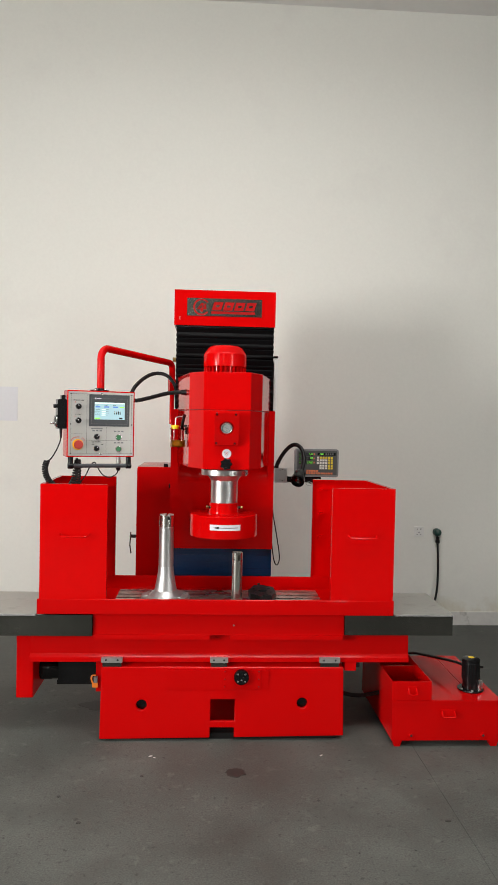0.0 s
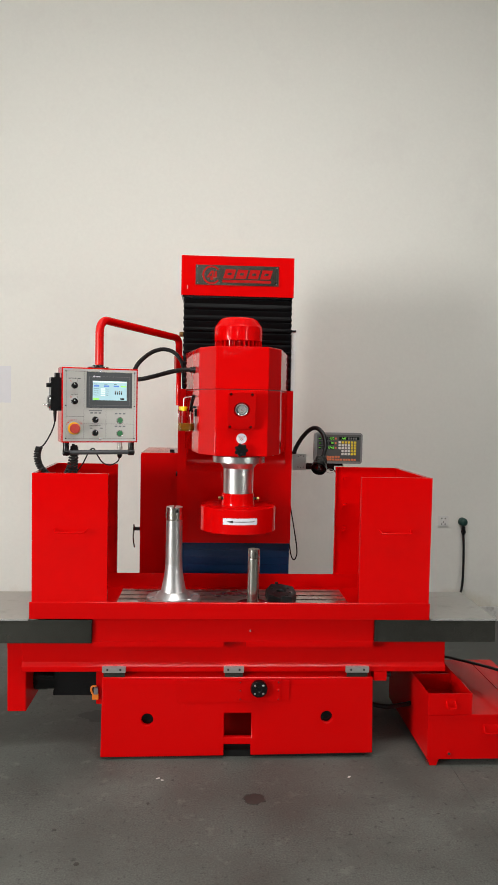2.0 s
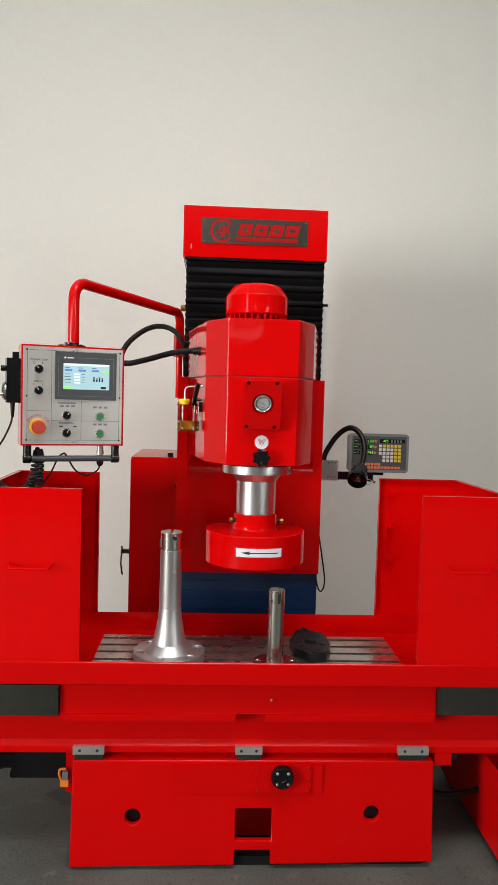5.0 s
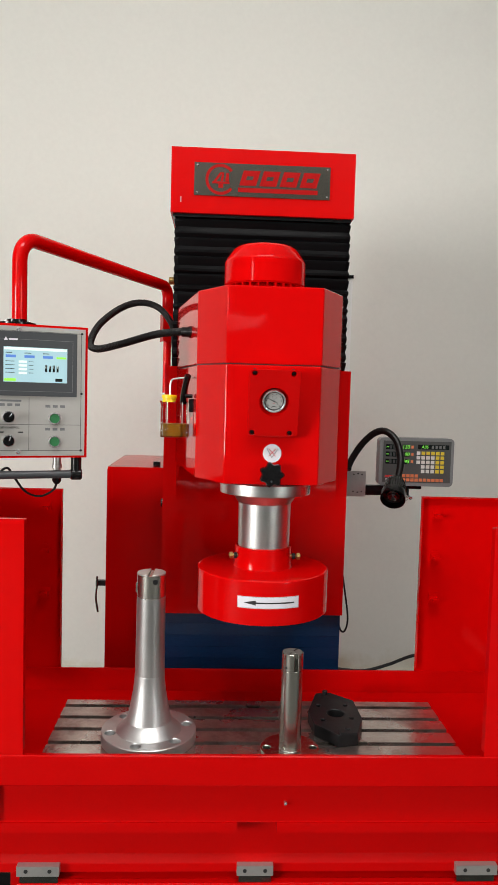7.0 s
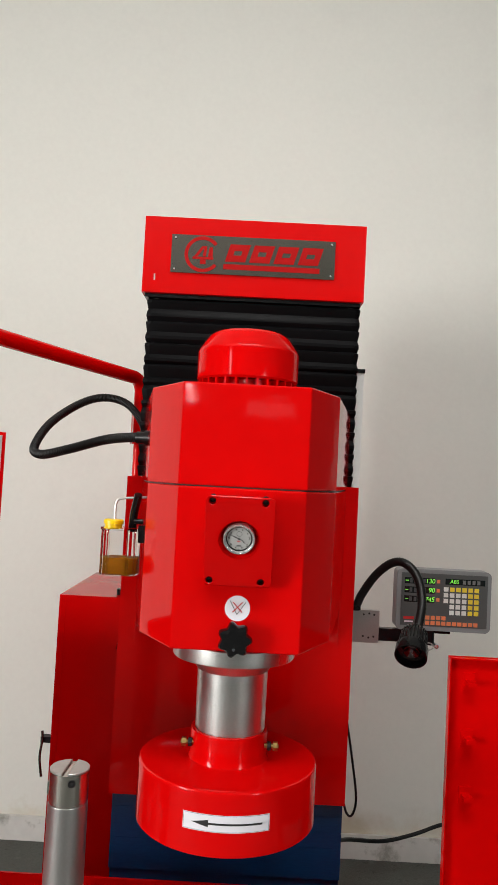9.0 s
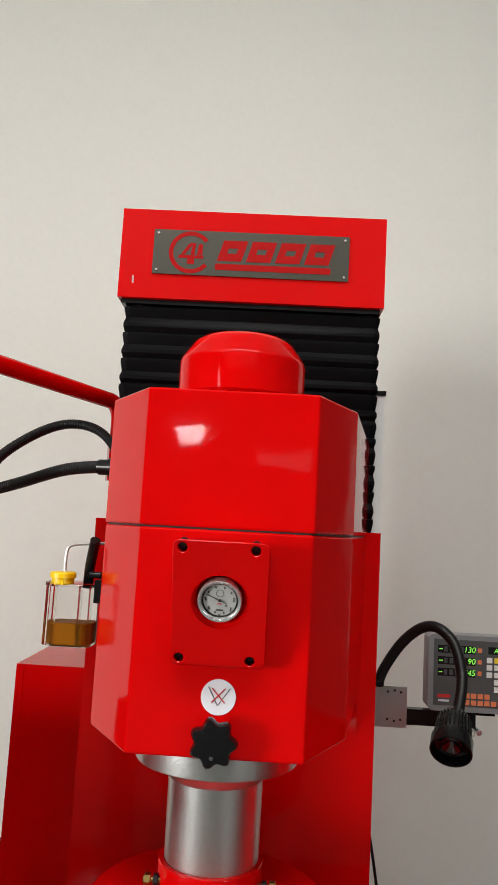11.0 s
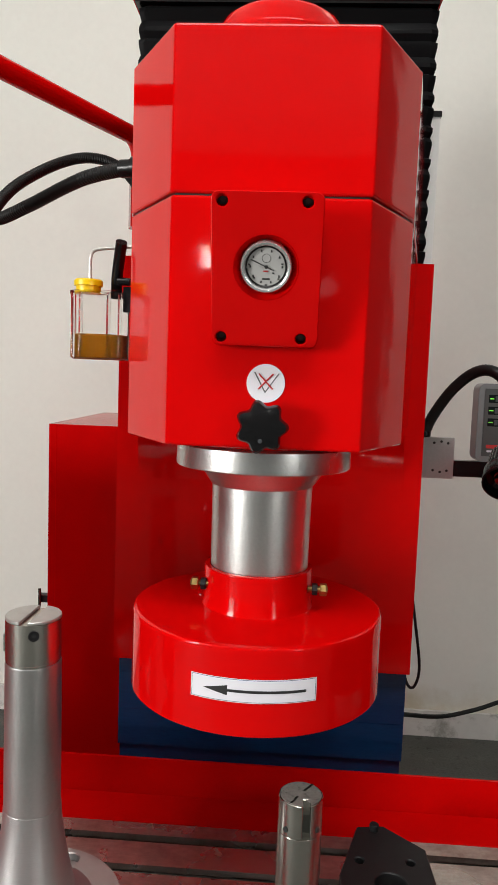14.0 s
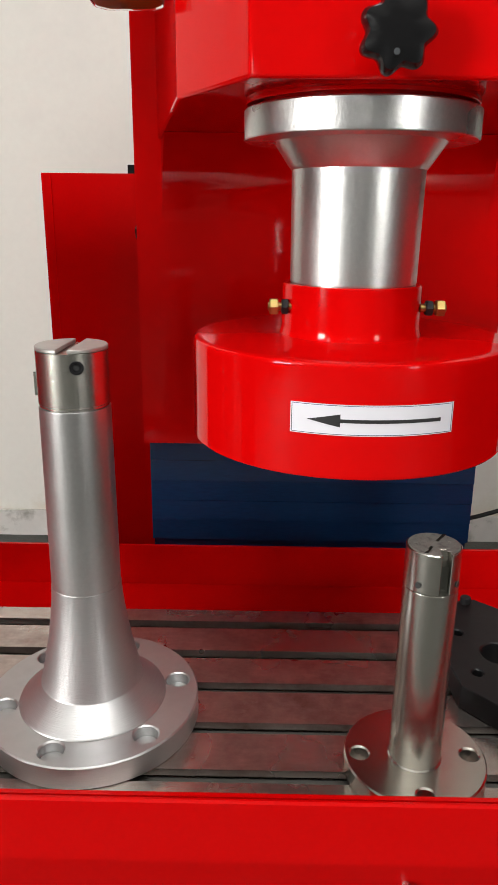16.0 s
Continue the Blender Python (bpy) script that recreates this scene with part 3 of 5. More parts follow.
def build_column():
    part("column", box(0.305, 0.791, 4.312, 4.80, 0.364, 1.96, 0.004), RED, machine)
    cap = part("column_head", box(0.276, 0.812, 4.203, 4.72, 1.955, 2.141, 0.003), RED, machine)
    part("column_head_edge", box(0.282, 0.806, 4.215, 4.70, 1.946, 1.9548, 0.001), BLACK, cap)
    # pleated cover above the head
    n, z0, z1 = 16, 1.511, 1.946
    bm = bmesh.new()
    rows = []
    for i in range(n * 2 + 1):
        f = i / (n * 2)
        out = i % 2
        z = z0 + (z1 - z0) * f + (0.004 * math.sin(i * 1.7) if 0 < i < n * 2 else 0)
        w = 0.261 if out else 0.2582
        y = 4.2245 if out else 4.2305
        sag = 0.006 * math.sin(i * 2.3)
        line = [(MX - w, 4.31, z), (MX - w, y + 0.006, z), (MX - w + 0.012, y, z)]
        line += [(MX + u * 0.24, y - 0.001 * math.cos(u * 3), z + sag * (1 - u * u) * 0.3) for u in (-0.66, -0.33, 0, 0.33, 0.66)]
        line += [(MX + w - 0.012, y, z), (MX + w, y + 0.006, z), (MX + w, 4.31, z)]
        rows.append([bm.verts.new(p) for p in line])
        if out and i < n * 2:
            rows.append([bm.verts.new((x, yy, zz + 0.007)) for x, yy, zz in line])
    for p, q in zip(rows, rows[1:]):
        for k in range(len(p) - 1):
            bm.faces.new((p[k], p[k + 1], q[k + 1], q[k]))
    part("upper_bellows", bm, BELLOWS, machine, "black pleated cloth bellows", 25)
    # blue cover below
    cover = part("lower_cover", box(0.277, 0.817, 4.235, 4.31, 0.40, 0.7695, 0.002), BLUE, machine, "dark blue telescopic way cover")
    for i in range(5):
        z = 0.588 + i * 0.036
        part("cover_leaf", run_x([(4.2345, z), (4.2275 - 0.0008 * (i % 2), z + 0.0005), (4.2285, z + 0.0357), (4.2345, z + 0.0359)], 0.275, 0.819, 0), BLUE, cover)
    car = part("carriage", box(0.270, 0.820, 4.20, 4.311, 0.771, 1.510, 0.022, 5), RED, machine)
    part("side_button", rod((0.2705, 4.25, 1.098), 0.013, 0.009, (-1, 0, 0), 0.002), BLACK, car)
    sc = part("linear_scale", box(0.823, 0.842, 4.345, 4.372, 1.0, 1.806, 0.002), SCALE_ALU, machine, "long aluminium linear scale")
    part("end_cap", box(0.820, 0.844, 4.342, 4.375, 1.806, 1.816, 0.001), BLACK, sc)
    part("scale_rail", box(0.795, 0.8225, 4.36, 4.378, 1.0, 1.78, 0.001), BLACK, sc)
    # nameplate
    pl = part("nameplate", box(0.343, 0.738, 4.1985, 4.2028, 2.005, 2.098, 0.0006), NAMEPLATE, cap, "brushed metal nameplate with red print")
    y = 4.1978
    for x in (0.352, 0.729):
        for z in (2.013, 2.090):
            screw((x, 4.1985, z), 0.003, (0, -1, 0), pl, CHROME, socket=False)
    flat = lambda u, v: (u, y, v)
    cx, cz, n = 0.419, 2.0515, 30
    ring = [(cx + 0.0440 * math.cos(a), cz + 0.0440 * math.sin(a)) for a in [radians(38 + 284 * i / n) for i in range(n + 1)]]
    inner = [(cx + 0.0355 * math.cos(a), cz + 0.0355 * math.sin(a)) for a in [radians(38 + 284 * i / n) for i in range(n + 1)]]
    part("emblem", cut_plate(ring + inner[::-1], [], flat, (0, 0.0006, 0)), MARK_RED, pl, "plain red open ring")
    for pts in ([(-0.024, -0.012), (0.026, -0.012), (0.026, -0.006), (-0.024, -0.006)], [(-0.02, -0.005), (-0.012, -0.005), (0.006, 0.020), (-0.002, 0.020)], [(0.0, -0.005), (0.008, -0.005), (0.010, 0.020), (0.004, 0.020)], [(0.013, -0.005), (0.024, -0.005), (0.024, 0.018), (0.016, 0.018)], [(-0.006, -0.024), (0.008, -0.024), (0.008, -0.0125), (-0.006, -0.0125)]):
        part("emblem_bar", cut_plate([(cx + a, cz + b) for a, b in pts], [], flat, (0, 0.0006, 0)), MARK_RED, pl)
    # the maker's mark as plain slanted bars
    slant = lambda pts, x: [(x + u + v * 0.29, 2.0385 + v) for u, v in pts]
    for k in range(4):
        part("mark_bar", cut_plate(slant(rect_points(0, 0.049, -0.002, 0.041), 0.4735 + k * 0.0585), [slant(rect_points(0.015, 0.034, 0.014, 0.025), 0.4735 + k * 0.0585)], flat, (0, 0.0006, 0)), MARK_RED, pl)
    part("address_bar", cut_plate(rect_points(0.470, 0.702, 2.0175, 2.0305), [], flat, (0, 0.0006, 0)), MARK_RED, pl)
    part("paint_chip", box(0.3035, 0.3068, 4.2022, 4.2030, 1.984, 2.000, 0), STEEL, cap)


def head_outline(grow=0.0):
    return [(MX + s * (w + grow), y) for s, w, y in ((-1, 0.105, 3.71 - grow), (1, 0.112, 3.71 - grow), (1, 0.174, 3.825), (1, 0.243, 4.2), (-1, 0.243, 4.2), (-1, 0.174, 3.825))]


def build_head():
    part("head_cover", prism(head_outline(0.001), 1.5030, 1.679, 0.003, 3), RED, machine, angle=14)
    part("head_seam", prism(head_outline(-0.004), 1.500, 1.5035, 0), PRINT_BLACK, machine)
    part("head_body", prism(head_outline(), 1.227, 1.501, 0.003, 3), RED, machine, angle=14)
    # the curved root between head and carriage
    R, n = 0.115, 14
    arc = [(4.2 - R + R * math.sin(a), 1.229 - R + R * math.cos(a)) for a in [math.pi / 2 * i / n for i in range(n + 1)]]
    half = lambda y: 0.174 + (0.243 - 0.174) * (y - 3.825) / 0.375 - 0.004
    bm = bmesh.new()
    le = [bm.verts.new((MX - half(y), y, z)) for y, z in arc]
    ri = [bm.verts.new((MX + half(y), y, z)) for y, z in arc]
    lt = [bm.verts.new((MX - half(y), y, 1.230)) for y, z in arc]
    rt = [bm.verts.new((MX + half(y), y, 1.230)) for y, z in arc]
    for i in range(n):
        bm.faces.new((le[i], le[i + 1], ri[i + 1], ri[i]))
        bm.faces.new((le[i], lt[i], lt[i + 1], le[i + 1]))
        bm.faces.new((ri[i], ri[i + 1], rt[i + 1], rt[i]))
    part("head_root", bm, RED, machine)
    # motor on top
    mo = part("motor_cover", lathe([(0, -0.006), (0.104, -0.006), (0.109, -0.002), (0.109, 0.055), (0.107, 0.062), (0.088, 0.090), (0.076, 0.099), (0.06, 0.1025), (0, 0.104)], (MX - 0.003, 4.035, 1.728), seg=64), RED, machine)
    fl = part("motor_flange", rod((MX - 0.003, 4.035, 1.6802), 0.098, 0.014, w=0.003, seg=48), BLACK_OXIDE, machine)
    part("motor_core", rod((MX - 0.003, 4.035, 1.6945), 0.086, 0.027, w=0.001, seg=40), RED, machine)
    for i in range(30):
        a = 2 * math.pi * i / 30
        bm = box(-0.002, 0.002, 0.084, 0.1075, 0, 0.029, 0.0008, 1)
        bmesh.ops.transform(bm, matrix=pose(MX - 0.003, 4.035, 1.6925, 0, 0, math.degrees(a)), verts=bm.verts)
        part("cooling_fin", bm, RED, mo)
    # gauge plate: a wedge block whose face leans forward at the top
    lean = pose(0.5505, 3.660, 1.4135, 19.0, 0, 0) @ pose(-0.5505, -3.660, -1.4135)
    ou, rr = [], 0.008
    for x, z, a0 in ((0.494 + rr, 1.3345 + rr, 180), (0.607 - rr, 1.3345 + rr, 270), (0.607 - rr, 1.4925 - rr, 0), (0.494 + rr, 1.4925 - rr, 90)):
        ou += [(x + rr * math.cos(radians(a0 + k * 30)), z + rr * math.sin(radians(a0 + k * 30))) for k in range(4)]
    bolts = [(0.5055, 1.483), (0.5905, 1.483), (0.504, 1.344), (0.589, 1.344)]
    gp = part("gauge_plate", cut_plate(ou, [ring_points(x, z, 0.0058, 16) for x, z in bolts] + [ring_points(0.5505, 1.418, 0.033, 40)], lambda u, v: lean @ Vector((u, 3.662, v)), (0, 0.07, 0), 0.0035), RED, machine)
    for x, z in bolts:
        b = part("cap_screw", rod((x, 3.670, z), 0.0056, 0.012, (0, 1, 0), 0.0008, 16), BLACK_OXIDE, gp)
        part("socket", rod((x, 3.6697, z), 0.003, 0.0004, (0, 1, 0), 0, 6), PRINT_BLACK, b)
    part("gauge_seat", lathe([(0.033, 0.0), (0.0335, 0.002), (0.0266, 0.0125), (0.0266, 0.02)], (0.5505, 3.6615, 1.418), (0, 1, 0), 40), RED, gp)
    dial = part("dial_gauge", lathe([(0.0212, 0.004), (0.0222, 0.0), (0.0238, -0.001), (0.0252, -0.001), (0.0264, 0.001), (0.0264, 0.012), (0.0212, 0.012)], (0.5505, 3.662, 1.418), (0, 1, 0), 48), CHROME, machine, "small round dial gauge with a chrome bezel")
    part("dial_shade_ring", lathe([(0.0196, 0.0046), (0.0208, 0.0035), (0.0213, 0.0035), (0.0213, 0.0046)], (0.5505, 3.662, 1.418), (0, 1, 0), 48), BLACK, dial)
    part("dial_face", rod((0.5505, 3.667, 1.418), 0.0226, 0.004, (0, 1, 0), 0, 40), DIAL_WHITE, dial, "white dial face")
    for i in range(40):
        a = 2 * math.pi * i / 40
        lo = 0.0188 if i % 4 == 0 else 0.0200
        u = Vector((math.sin(a), 0, math.cos(a)))
        c = Vector((0.5505, 3.6666, 1.418))
        part("tick", sweep([c + u * lo, c + u * 0.0215], 0.00025, 4), PRINT_BLACK, dial)
    for i in range(10):
        a = 2 * math.pi * (i + 0.5) / 10
        part("numeral_bar", box(0.5505 + 0.0165 * math.sin(a) - 0.0008, 0.5505 + 0.0165 * math.sin(a) + 0.0008, 3.6663, 3.6668, 1.418 + 0.0165 * math.cos(a) - 0.0012, 1.418 + 0.0165 * math.cos(a) + 0.0012, 0), PRINT_BLACK, dial)
    part("small_dial", lathe([(0.0042, 0), (0.0046, 0), (0.0046, 0.0003), (0.0042, 0.0003)], (0.5505, 3.6665, 1.4265), (0, 1, 0), 20), PRINT_BLACK, dial)
    for k, (u, v) in enumerate(((0.0, -0.0125), (0.0075, -0.0065), (-0.0175, 0.002), (0.0165, 0.003), (0.0, -0.0185), (-0.0125, -0.0115), (0.013, -0.0125))):
        part("print_bar", box(0.5505 + u - (0.004 if k < 1 else 0.0011), 0.5505 + u + (0.004 if k < 1 else 0.0011), 3.6662, 3.6668, 1.418 + v - 0.0008, 1.418 + v + 0.0008, 0), PRINT_BLACK, dial)
    part("red_bar", box(0.5475, 0.5525, 3.6662, 3.6668, 1.4128, 1.4140, 0), PRINT_RED, dial)
    part("needle", sweep([(0.5345, 3.6655, 1.4252), (0.5505, 3.6655, 1.418), (0.5585, 3.6655, 1.4145)], 0.0005, 5), PRINT_BLACK, dial)
    part("hub", rod((0.5505, 3.6662, 1.418), 0.0018, 0.002, (0, -1, 0), 0.0003, 14), PRINT_BLACK, dial)
    for ob in (*gp.children_recursive, dial, *dial.children_recursive):
        ob.data.transform(lean)
    # warning disc
    wd = part("warning_disc", rod((0.553, 3.7095, 1.300), 0.0213, 0.0006, (0, -1, 0), 0, 40), WHITE_LABEL, machine, "round white warning sticker")
    yy = 3.7086
    part("tool_outline", sweep([(0.5405, yy, 1.312), (0.5525, yy, 1.290)], 0.0007, 4), MID_GREY, wd)
    part("tool_outline", sweep([(0.567, yy, 1.311), (0.5525, yy, 1.290)], 0.0006, 4), MID_GREY, wd)
    for s in (-1, 1):
        part("red_cross_bar", sweep([(0.553 - 0.008, yy - 0.0006, 1.302 - s * 0.0085), (0.553 + 0.008, yy - 0.0006, 1.302 + s * 0.0085)], 0.0008, 4), PRINT_RED, wd)
    # star knob
    n = 96
    lobe = lambda k: 0.0262 + 0.0031 * math.cos(7 * 2 * math.pi * k / n)
    bm = bmesh.new()
    rings = []
    for sc_, h in ((0.5, 0), (0.92, 0.002), (1.0, 0.007), (1.0, 0.015), (0.9, 0.020), (0.45, 0.0215)):
        rings.append([bm.verts.new((0.5515 + lobe(k) * sc_ * math.cos(2 * math.pi * k / n), 3.695 - h, 1.2535 + lobe(k) * sc_ * math.sin(2 * math.pi * k / n))) for k in range(n)])
    for p, q in zip(rings, rings[1:]):
        for k in range(n):
            bm.faces.new((p[k], p[(k + 1) % n], q[(k + 1) % n], q[k]))
    bm.faces.new(rings[0])
    bm.faces.new(rings[-1])
    kn = part("star_knob", bm, BLACK, machine, "black star-shaped clamping knob")
    part("knob_stem", rod((0.5515, 3.7095, 1.2535), 0.009, 0.016, (0, -1, 0)), STEEL, kn)
    part("knob_pin", rod((0.5505, 3.6735, 1.239), 0.0024, 0.001, (0, -1, 0), 0.0003, 14), DARK_GREY, kn)


def build_spindle():
    part("spindle_flange", lathe([(0.062, 1.2205), (0.1112, 1.2205), (0.1125, 1.2192), (0.1125, 1.1945), (0.1115, 1.193), (0.0835, 1.1925), (0.068, 1.170), (0.0655, 1.1675)], (MX + 0.001, SY, 0), seg=72), ALU, machine, "bare cast aluminium spindle flange")
    part("spindle_sleeve", lathe([(0.0655, 1.1675), (0.0652, 1.16), (0.0642, 1.062), (0.0635, 1.060), (0.05, 1.060)], (MX + 0.001, SY, 0), seg=72), ALU, machine, "bare cast aluminium spindle sleeve")
    part("head_bore_ring", lathe([(0.05, 1.2208), (0.092, 1.2208), (0.092, 1.2235), (0.1100, 1.2238), (0.1108, 1.2246), (0.1108, 1.2275)], (MX, SY, 0), seg=56), RED_SATIN, machine)
    wg = part("wheel_guard", lathe([(0.0640, 1.0605), (0.0700, 1.0602), (0.0712, 1.058), (0.0712, 1.018), (0.0735, 1.0095), (0.157, 1.0085), (0.1615, 1.0065), (0.1632, 1.003), (0.1632, 0.9055), (0.162, 0.904), (0.160, 0.904), (0.160, 0.92), (0.05, 0.92)], (MX, SY, 0), seg=96), RED, machine)
    part("grinding_wheel", lathe([(0.05, 0.925), (0.05, 0.9085), (0.09, 0.9085), (0.15, 0.9085), (0.15, 0.925)], (MX, SY, 0), seg=48), BLACK_OXIDE, machine)
    for s, e in ((-1, 0.0), (1, 0.005)):
        b = part("clamp_bolt", rod((MX + s * (0.060 + e), SY - 0.03, 1.0385), 0.0042, 0.026, (s, 0, 0), 0.0005, 12), BRASS, wg, "brass clamping bolt")
        part("bolt_head", rod((MX + s * (0.0755 + e), SY - 0.03, 1.0385), 0.0085, 0.009, (s, 0, 0), 0.001, 6), BRASS, b)
        part("lock_nut", rod((MX + s * (0.0655 + e), SY - 0.03, 1.0385), 0.008, 0.007, (s, 0, 0), 0.001, 6), BLACK_OXIDE, b)

    def on_rim(loop, r, name, mat, parent):
        """A thin patch bent round the guard's rim: u along the rim, v height."""
        bm = bmesh.new()
        n = 24
        us = [min(p[0] for p in loop) + (max(p[0] for p in loop) - min(p[0] for p in loop)) * i / n for i in range(n + 1)]

        def span(u):
            vs = []
            for i in range(len(loop)):
                (a, b), (c, d) = loop[i], loop[(i + 1) % len(loop)]
                if abs(a - c) < 1e-9:
                    if abs(u - a) < 1e-7:
                        vs += [b, d]
                elif min(a, c) - 1e-9 <= u <= max(a, c) + 1e-9:
                    vs.append(b + (d - b) * (u - a) / (c - a))
            return min(vs), max(vs)
        cols = []
        for u in us:
            lo, hi = span(u)
            a = u / 0.1632
            x, y = MX + r * math.sin(a), SY - r * math.cos(a)
            cols.append((bm.verts.new((x, y, lo)), bm.verts.new((x, y, max(hi, lo + 1e-5)))))
        for p, q in zip(cols, cols[1:]):
            bm.faces.new((p[0], q[0], q[1], p[1]))
        return part(name, bm, mat, parent)

    lab = on_rim(rect_points(-0.068, 0.079, 0.9445, 0.9721), 0.1636, "arrow_label", WHITE_LABEL, wg)
    lab["label"] = "white sticker with a black direction arrow"
    for v in ((0.9453, 0.9458), (0.9708, 0.9713)):
        on_rim(rect_points(-0.067, 0.078, *v), 0.16375, "label_line", PRINT_BLACK, lab)
    for u in (-0.067, 0.0774):
        on_rim(rect_points(u, u + 0.0006, 0.9453, 0.9713), 0.16375, "label_line", PRINT_BLACK, lab)
    on_rim([(-0.053, 0.9578), (-0.024, 0.9520), (-0.024, 0.9636)], 0.16385, "arrow_head", PRINT_BLACK, lab)
    on_rim(rect_points(-0.024, 0.066, 0.9561, 0.9593), 0.16385, "arrow_shaft", PRINT_BLACK, lab)


build_base()
build_bed()
build_table()
build_tray()
build_guard(-1)
build_guard(1)
build_column()
build_head()
build_spindle()

# ---- control pendant on its arm ----
PEND_AT, PEND_YAW = (-0.0285, 3.7345, 1.2735), 19.0
pend = thing("control_pendant", "red control box with steel face, lit touch screen and pipe arm", "control panel", PEND_AT, PEND_YAW)


def pv(u, y, v):
    """World point to the pendant's own axes."""
    return pose(*PEND_AT, 0, 0, PEND_YAW).inverted() @ Vector((u, y, v))


def build_pendant():
    part("box", box(-0.155, 0.155, 0.0, 0.115, 0.0, 0.305, 0.004), RED, pend)
    face = part("face_plate", box(-0.1500, 0.1490, -0.0025, -0.0002, 0.005, 0.2995, 0.0006), PANEL_STEEL, pend, "brushed steel face plate")
    y = -0.0029
    def line(u0, u1, v0, v1):
        part("ruled_line", box(u0, u1, y, y + 0.0004, v0, v1, 0), PRINT_BLACK, face)
    for v in (0.0165, 0.2885):
        line(-0.138, 0.140, v, v + 0.0009)
    for u in (-0.138, 0.1395):
        line(u, u + 0.0009, 0.0165, 0.2885)
    line(-0.0670, -0.0661, 0.0165, 0.2885)
    line(0.0228, 0.0237, 0.0165, 0.139)
    line(-0.138, -0.0665, 0.1055, 0.1063)
    line(-0.0665, 0.140, 0.0762, 0.0770)
    for u in (-0.139, 0.141):
        for v in (0.017, 0.15, 0.289):
            screw((u, -0.0025, v), 0.0028, (0, -1, 0), face, BLACK_OXIDE, socket=False)
    for v in (0.0145, 0.2915):
        screw((0.0, -0.0025, v), 0.0055, (0, -1, 0), face, CHROME, socket=False)
    # touch screen
    hmi = part("touch_screen", box(-0.050, 0.136, -0.0085, -0.0026, 0.142, 0.2875, 0.002), DARK_GREY, pend, "dark grey touch screen unit with a lit display")
    for b in ((-0.0405, 0.1265, 0.1525, 0.1533), (-0.0405, 0.1265, 0.2695, 0.2703), (-0.0405, -0.0397, 0.1525, 0.2703), (0.1257, 0.1265, 0.1525, 0.2703)):
        part("trim_line", box(b[0], b[1], -0.0089, -0.0086, b[2], b[3], 0), MID_GREY, hmi)
    part("maker_mark", cut_plate([(-0.026, 0.2665), (-0.017, 0.2665), (-0.0215, 0.2745)], [], lambda u, v: (u, -0.0091, v), (0, 0.0003, 0)), WHITE_LABEL, hmi)
    part("maker_bar", box(-0.015, 0.004, -0.0091, -0.0088, 0.2672, 0.2712, 0), WHITE_LABEL, hmi)
    part("display", box(-0.0265, 0.1135, -0.0089, -0.0084, 0.1735, 0.2525, 0), SCREEN, hmi, "lit pale blue display")
    def block(u0, u1, v0, v1, mat, name="display_block"):
        part(name, box(u0, u1, -0.0093, -0.0091, v0, v1, 0), mat, hmi)
    block(-0.0255, 0.1125, 0.2455, 0.2515, SCREEN_WHITE)
    for k in range(3):
        block(-0.022 + k * 0.0405, 0.000 + k * 0.0405, 0.2285, 0.2345, SCREEN_BLUE)
        block(-0.022 + k * 0.0405, -0.008 + k * 0.0405, 0.2385, 0.2400, SCREEN_DARK)
    block(0.089, 0.111, 0.2285, 0.2330, SCREEN_GREEN)
    for k in range(4):
        block(-0.0225, -0.003, 0.2195 - k * 0.0085, 0.2207 - k * 0.0085, SCREEN_DARK)
        block(0.006, 0.024, 0.2170 - k * 0.0085, 0.2222 - k * 0.0085, SCREEN_WHITE)
        block(0.028, 0.038, 0.2195 - k * 0.0085, 0.2205 - k * 0.0085, SCREEN_DARK)
    for k in range(4):
        block(0.064 + k * 0.0085, 0.0685 + k * 0.0085, 0.198, 0.2135 - 0.002 * (k % 2), SCREEN_DARK)
        block(0.0647 + k * 0.0085, 0.0668 + k * 0.0085, 0.206, 0.2125, SCREEN_WHITE, "display_gauge")
    block(-0.025, 0.000, 0.1755, 0.1815, SCREEN_GREEN)
    block(0.087, 0.103, 0.1765, 0.1835, SCREEN_DARK)
    # switches
    def selector(u, v, turn):
        s = part("selector_switch", lathe([(0, 0), (0.0145, 0), (0.0145, 0.004), (0.0125, 0.0065), (0.0095, 0.0065), (0, 0.006)], (u, -0.0026, v), (0, -1, 0), 32), CHROME, pend, "black selector switch with a chrome ring")
        part("cap", rod((u, -0.0085, v), 0.0118, 0.006, (0, -1, 0), 0.001, 28), BLACK, s)
        bm = box(-0.0035, 0.0035, -0.0225, -0.0145, -0.0112, 0.0112, 0.0015)
        bmesh.ops.transform(bm, matrix=pose(u, 0, v, 0, turn, 0), verts=bm.verts)
        grip = part("grip", bm, BLACK, s)
        bm = box(-0.0006, 0.0006, -0.0229, -0.0226, 0.002, 0.0105, 0)
        bmesh.ops.transform(bm, matrix=pose(u, 0, v, 0, turn, 0), verts=bm.verts)
        part("mark", bm, WHITE_LABEL, s)
    for u, v, turn in ((-0.098, 0.2315, -35), (-0.098, 0.1675, -40), (-0.0145, 0.0935, 35), (-0.0145, 0.0395, 20)):
        selector(u, v, turn)
    for v in (0.0915, 0.0380):
        g = part("push_button", lathe([(0.0105, 0), (0.0145, 0), (0.0145, 0.006), (0.0128, 0.0085), (0.0112, 0.0085), (0.0112, 0.004)], (0.0865, -0.0026, v), (0, -1, 0), 32), CHROME, pend, "green push button with a chrome ring")
        part("button_cap", rod((0.0865, -0.003, v), 0.011, 0.0068, (0, -1, 0), 0.001, 28), GREEN, g)
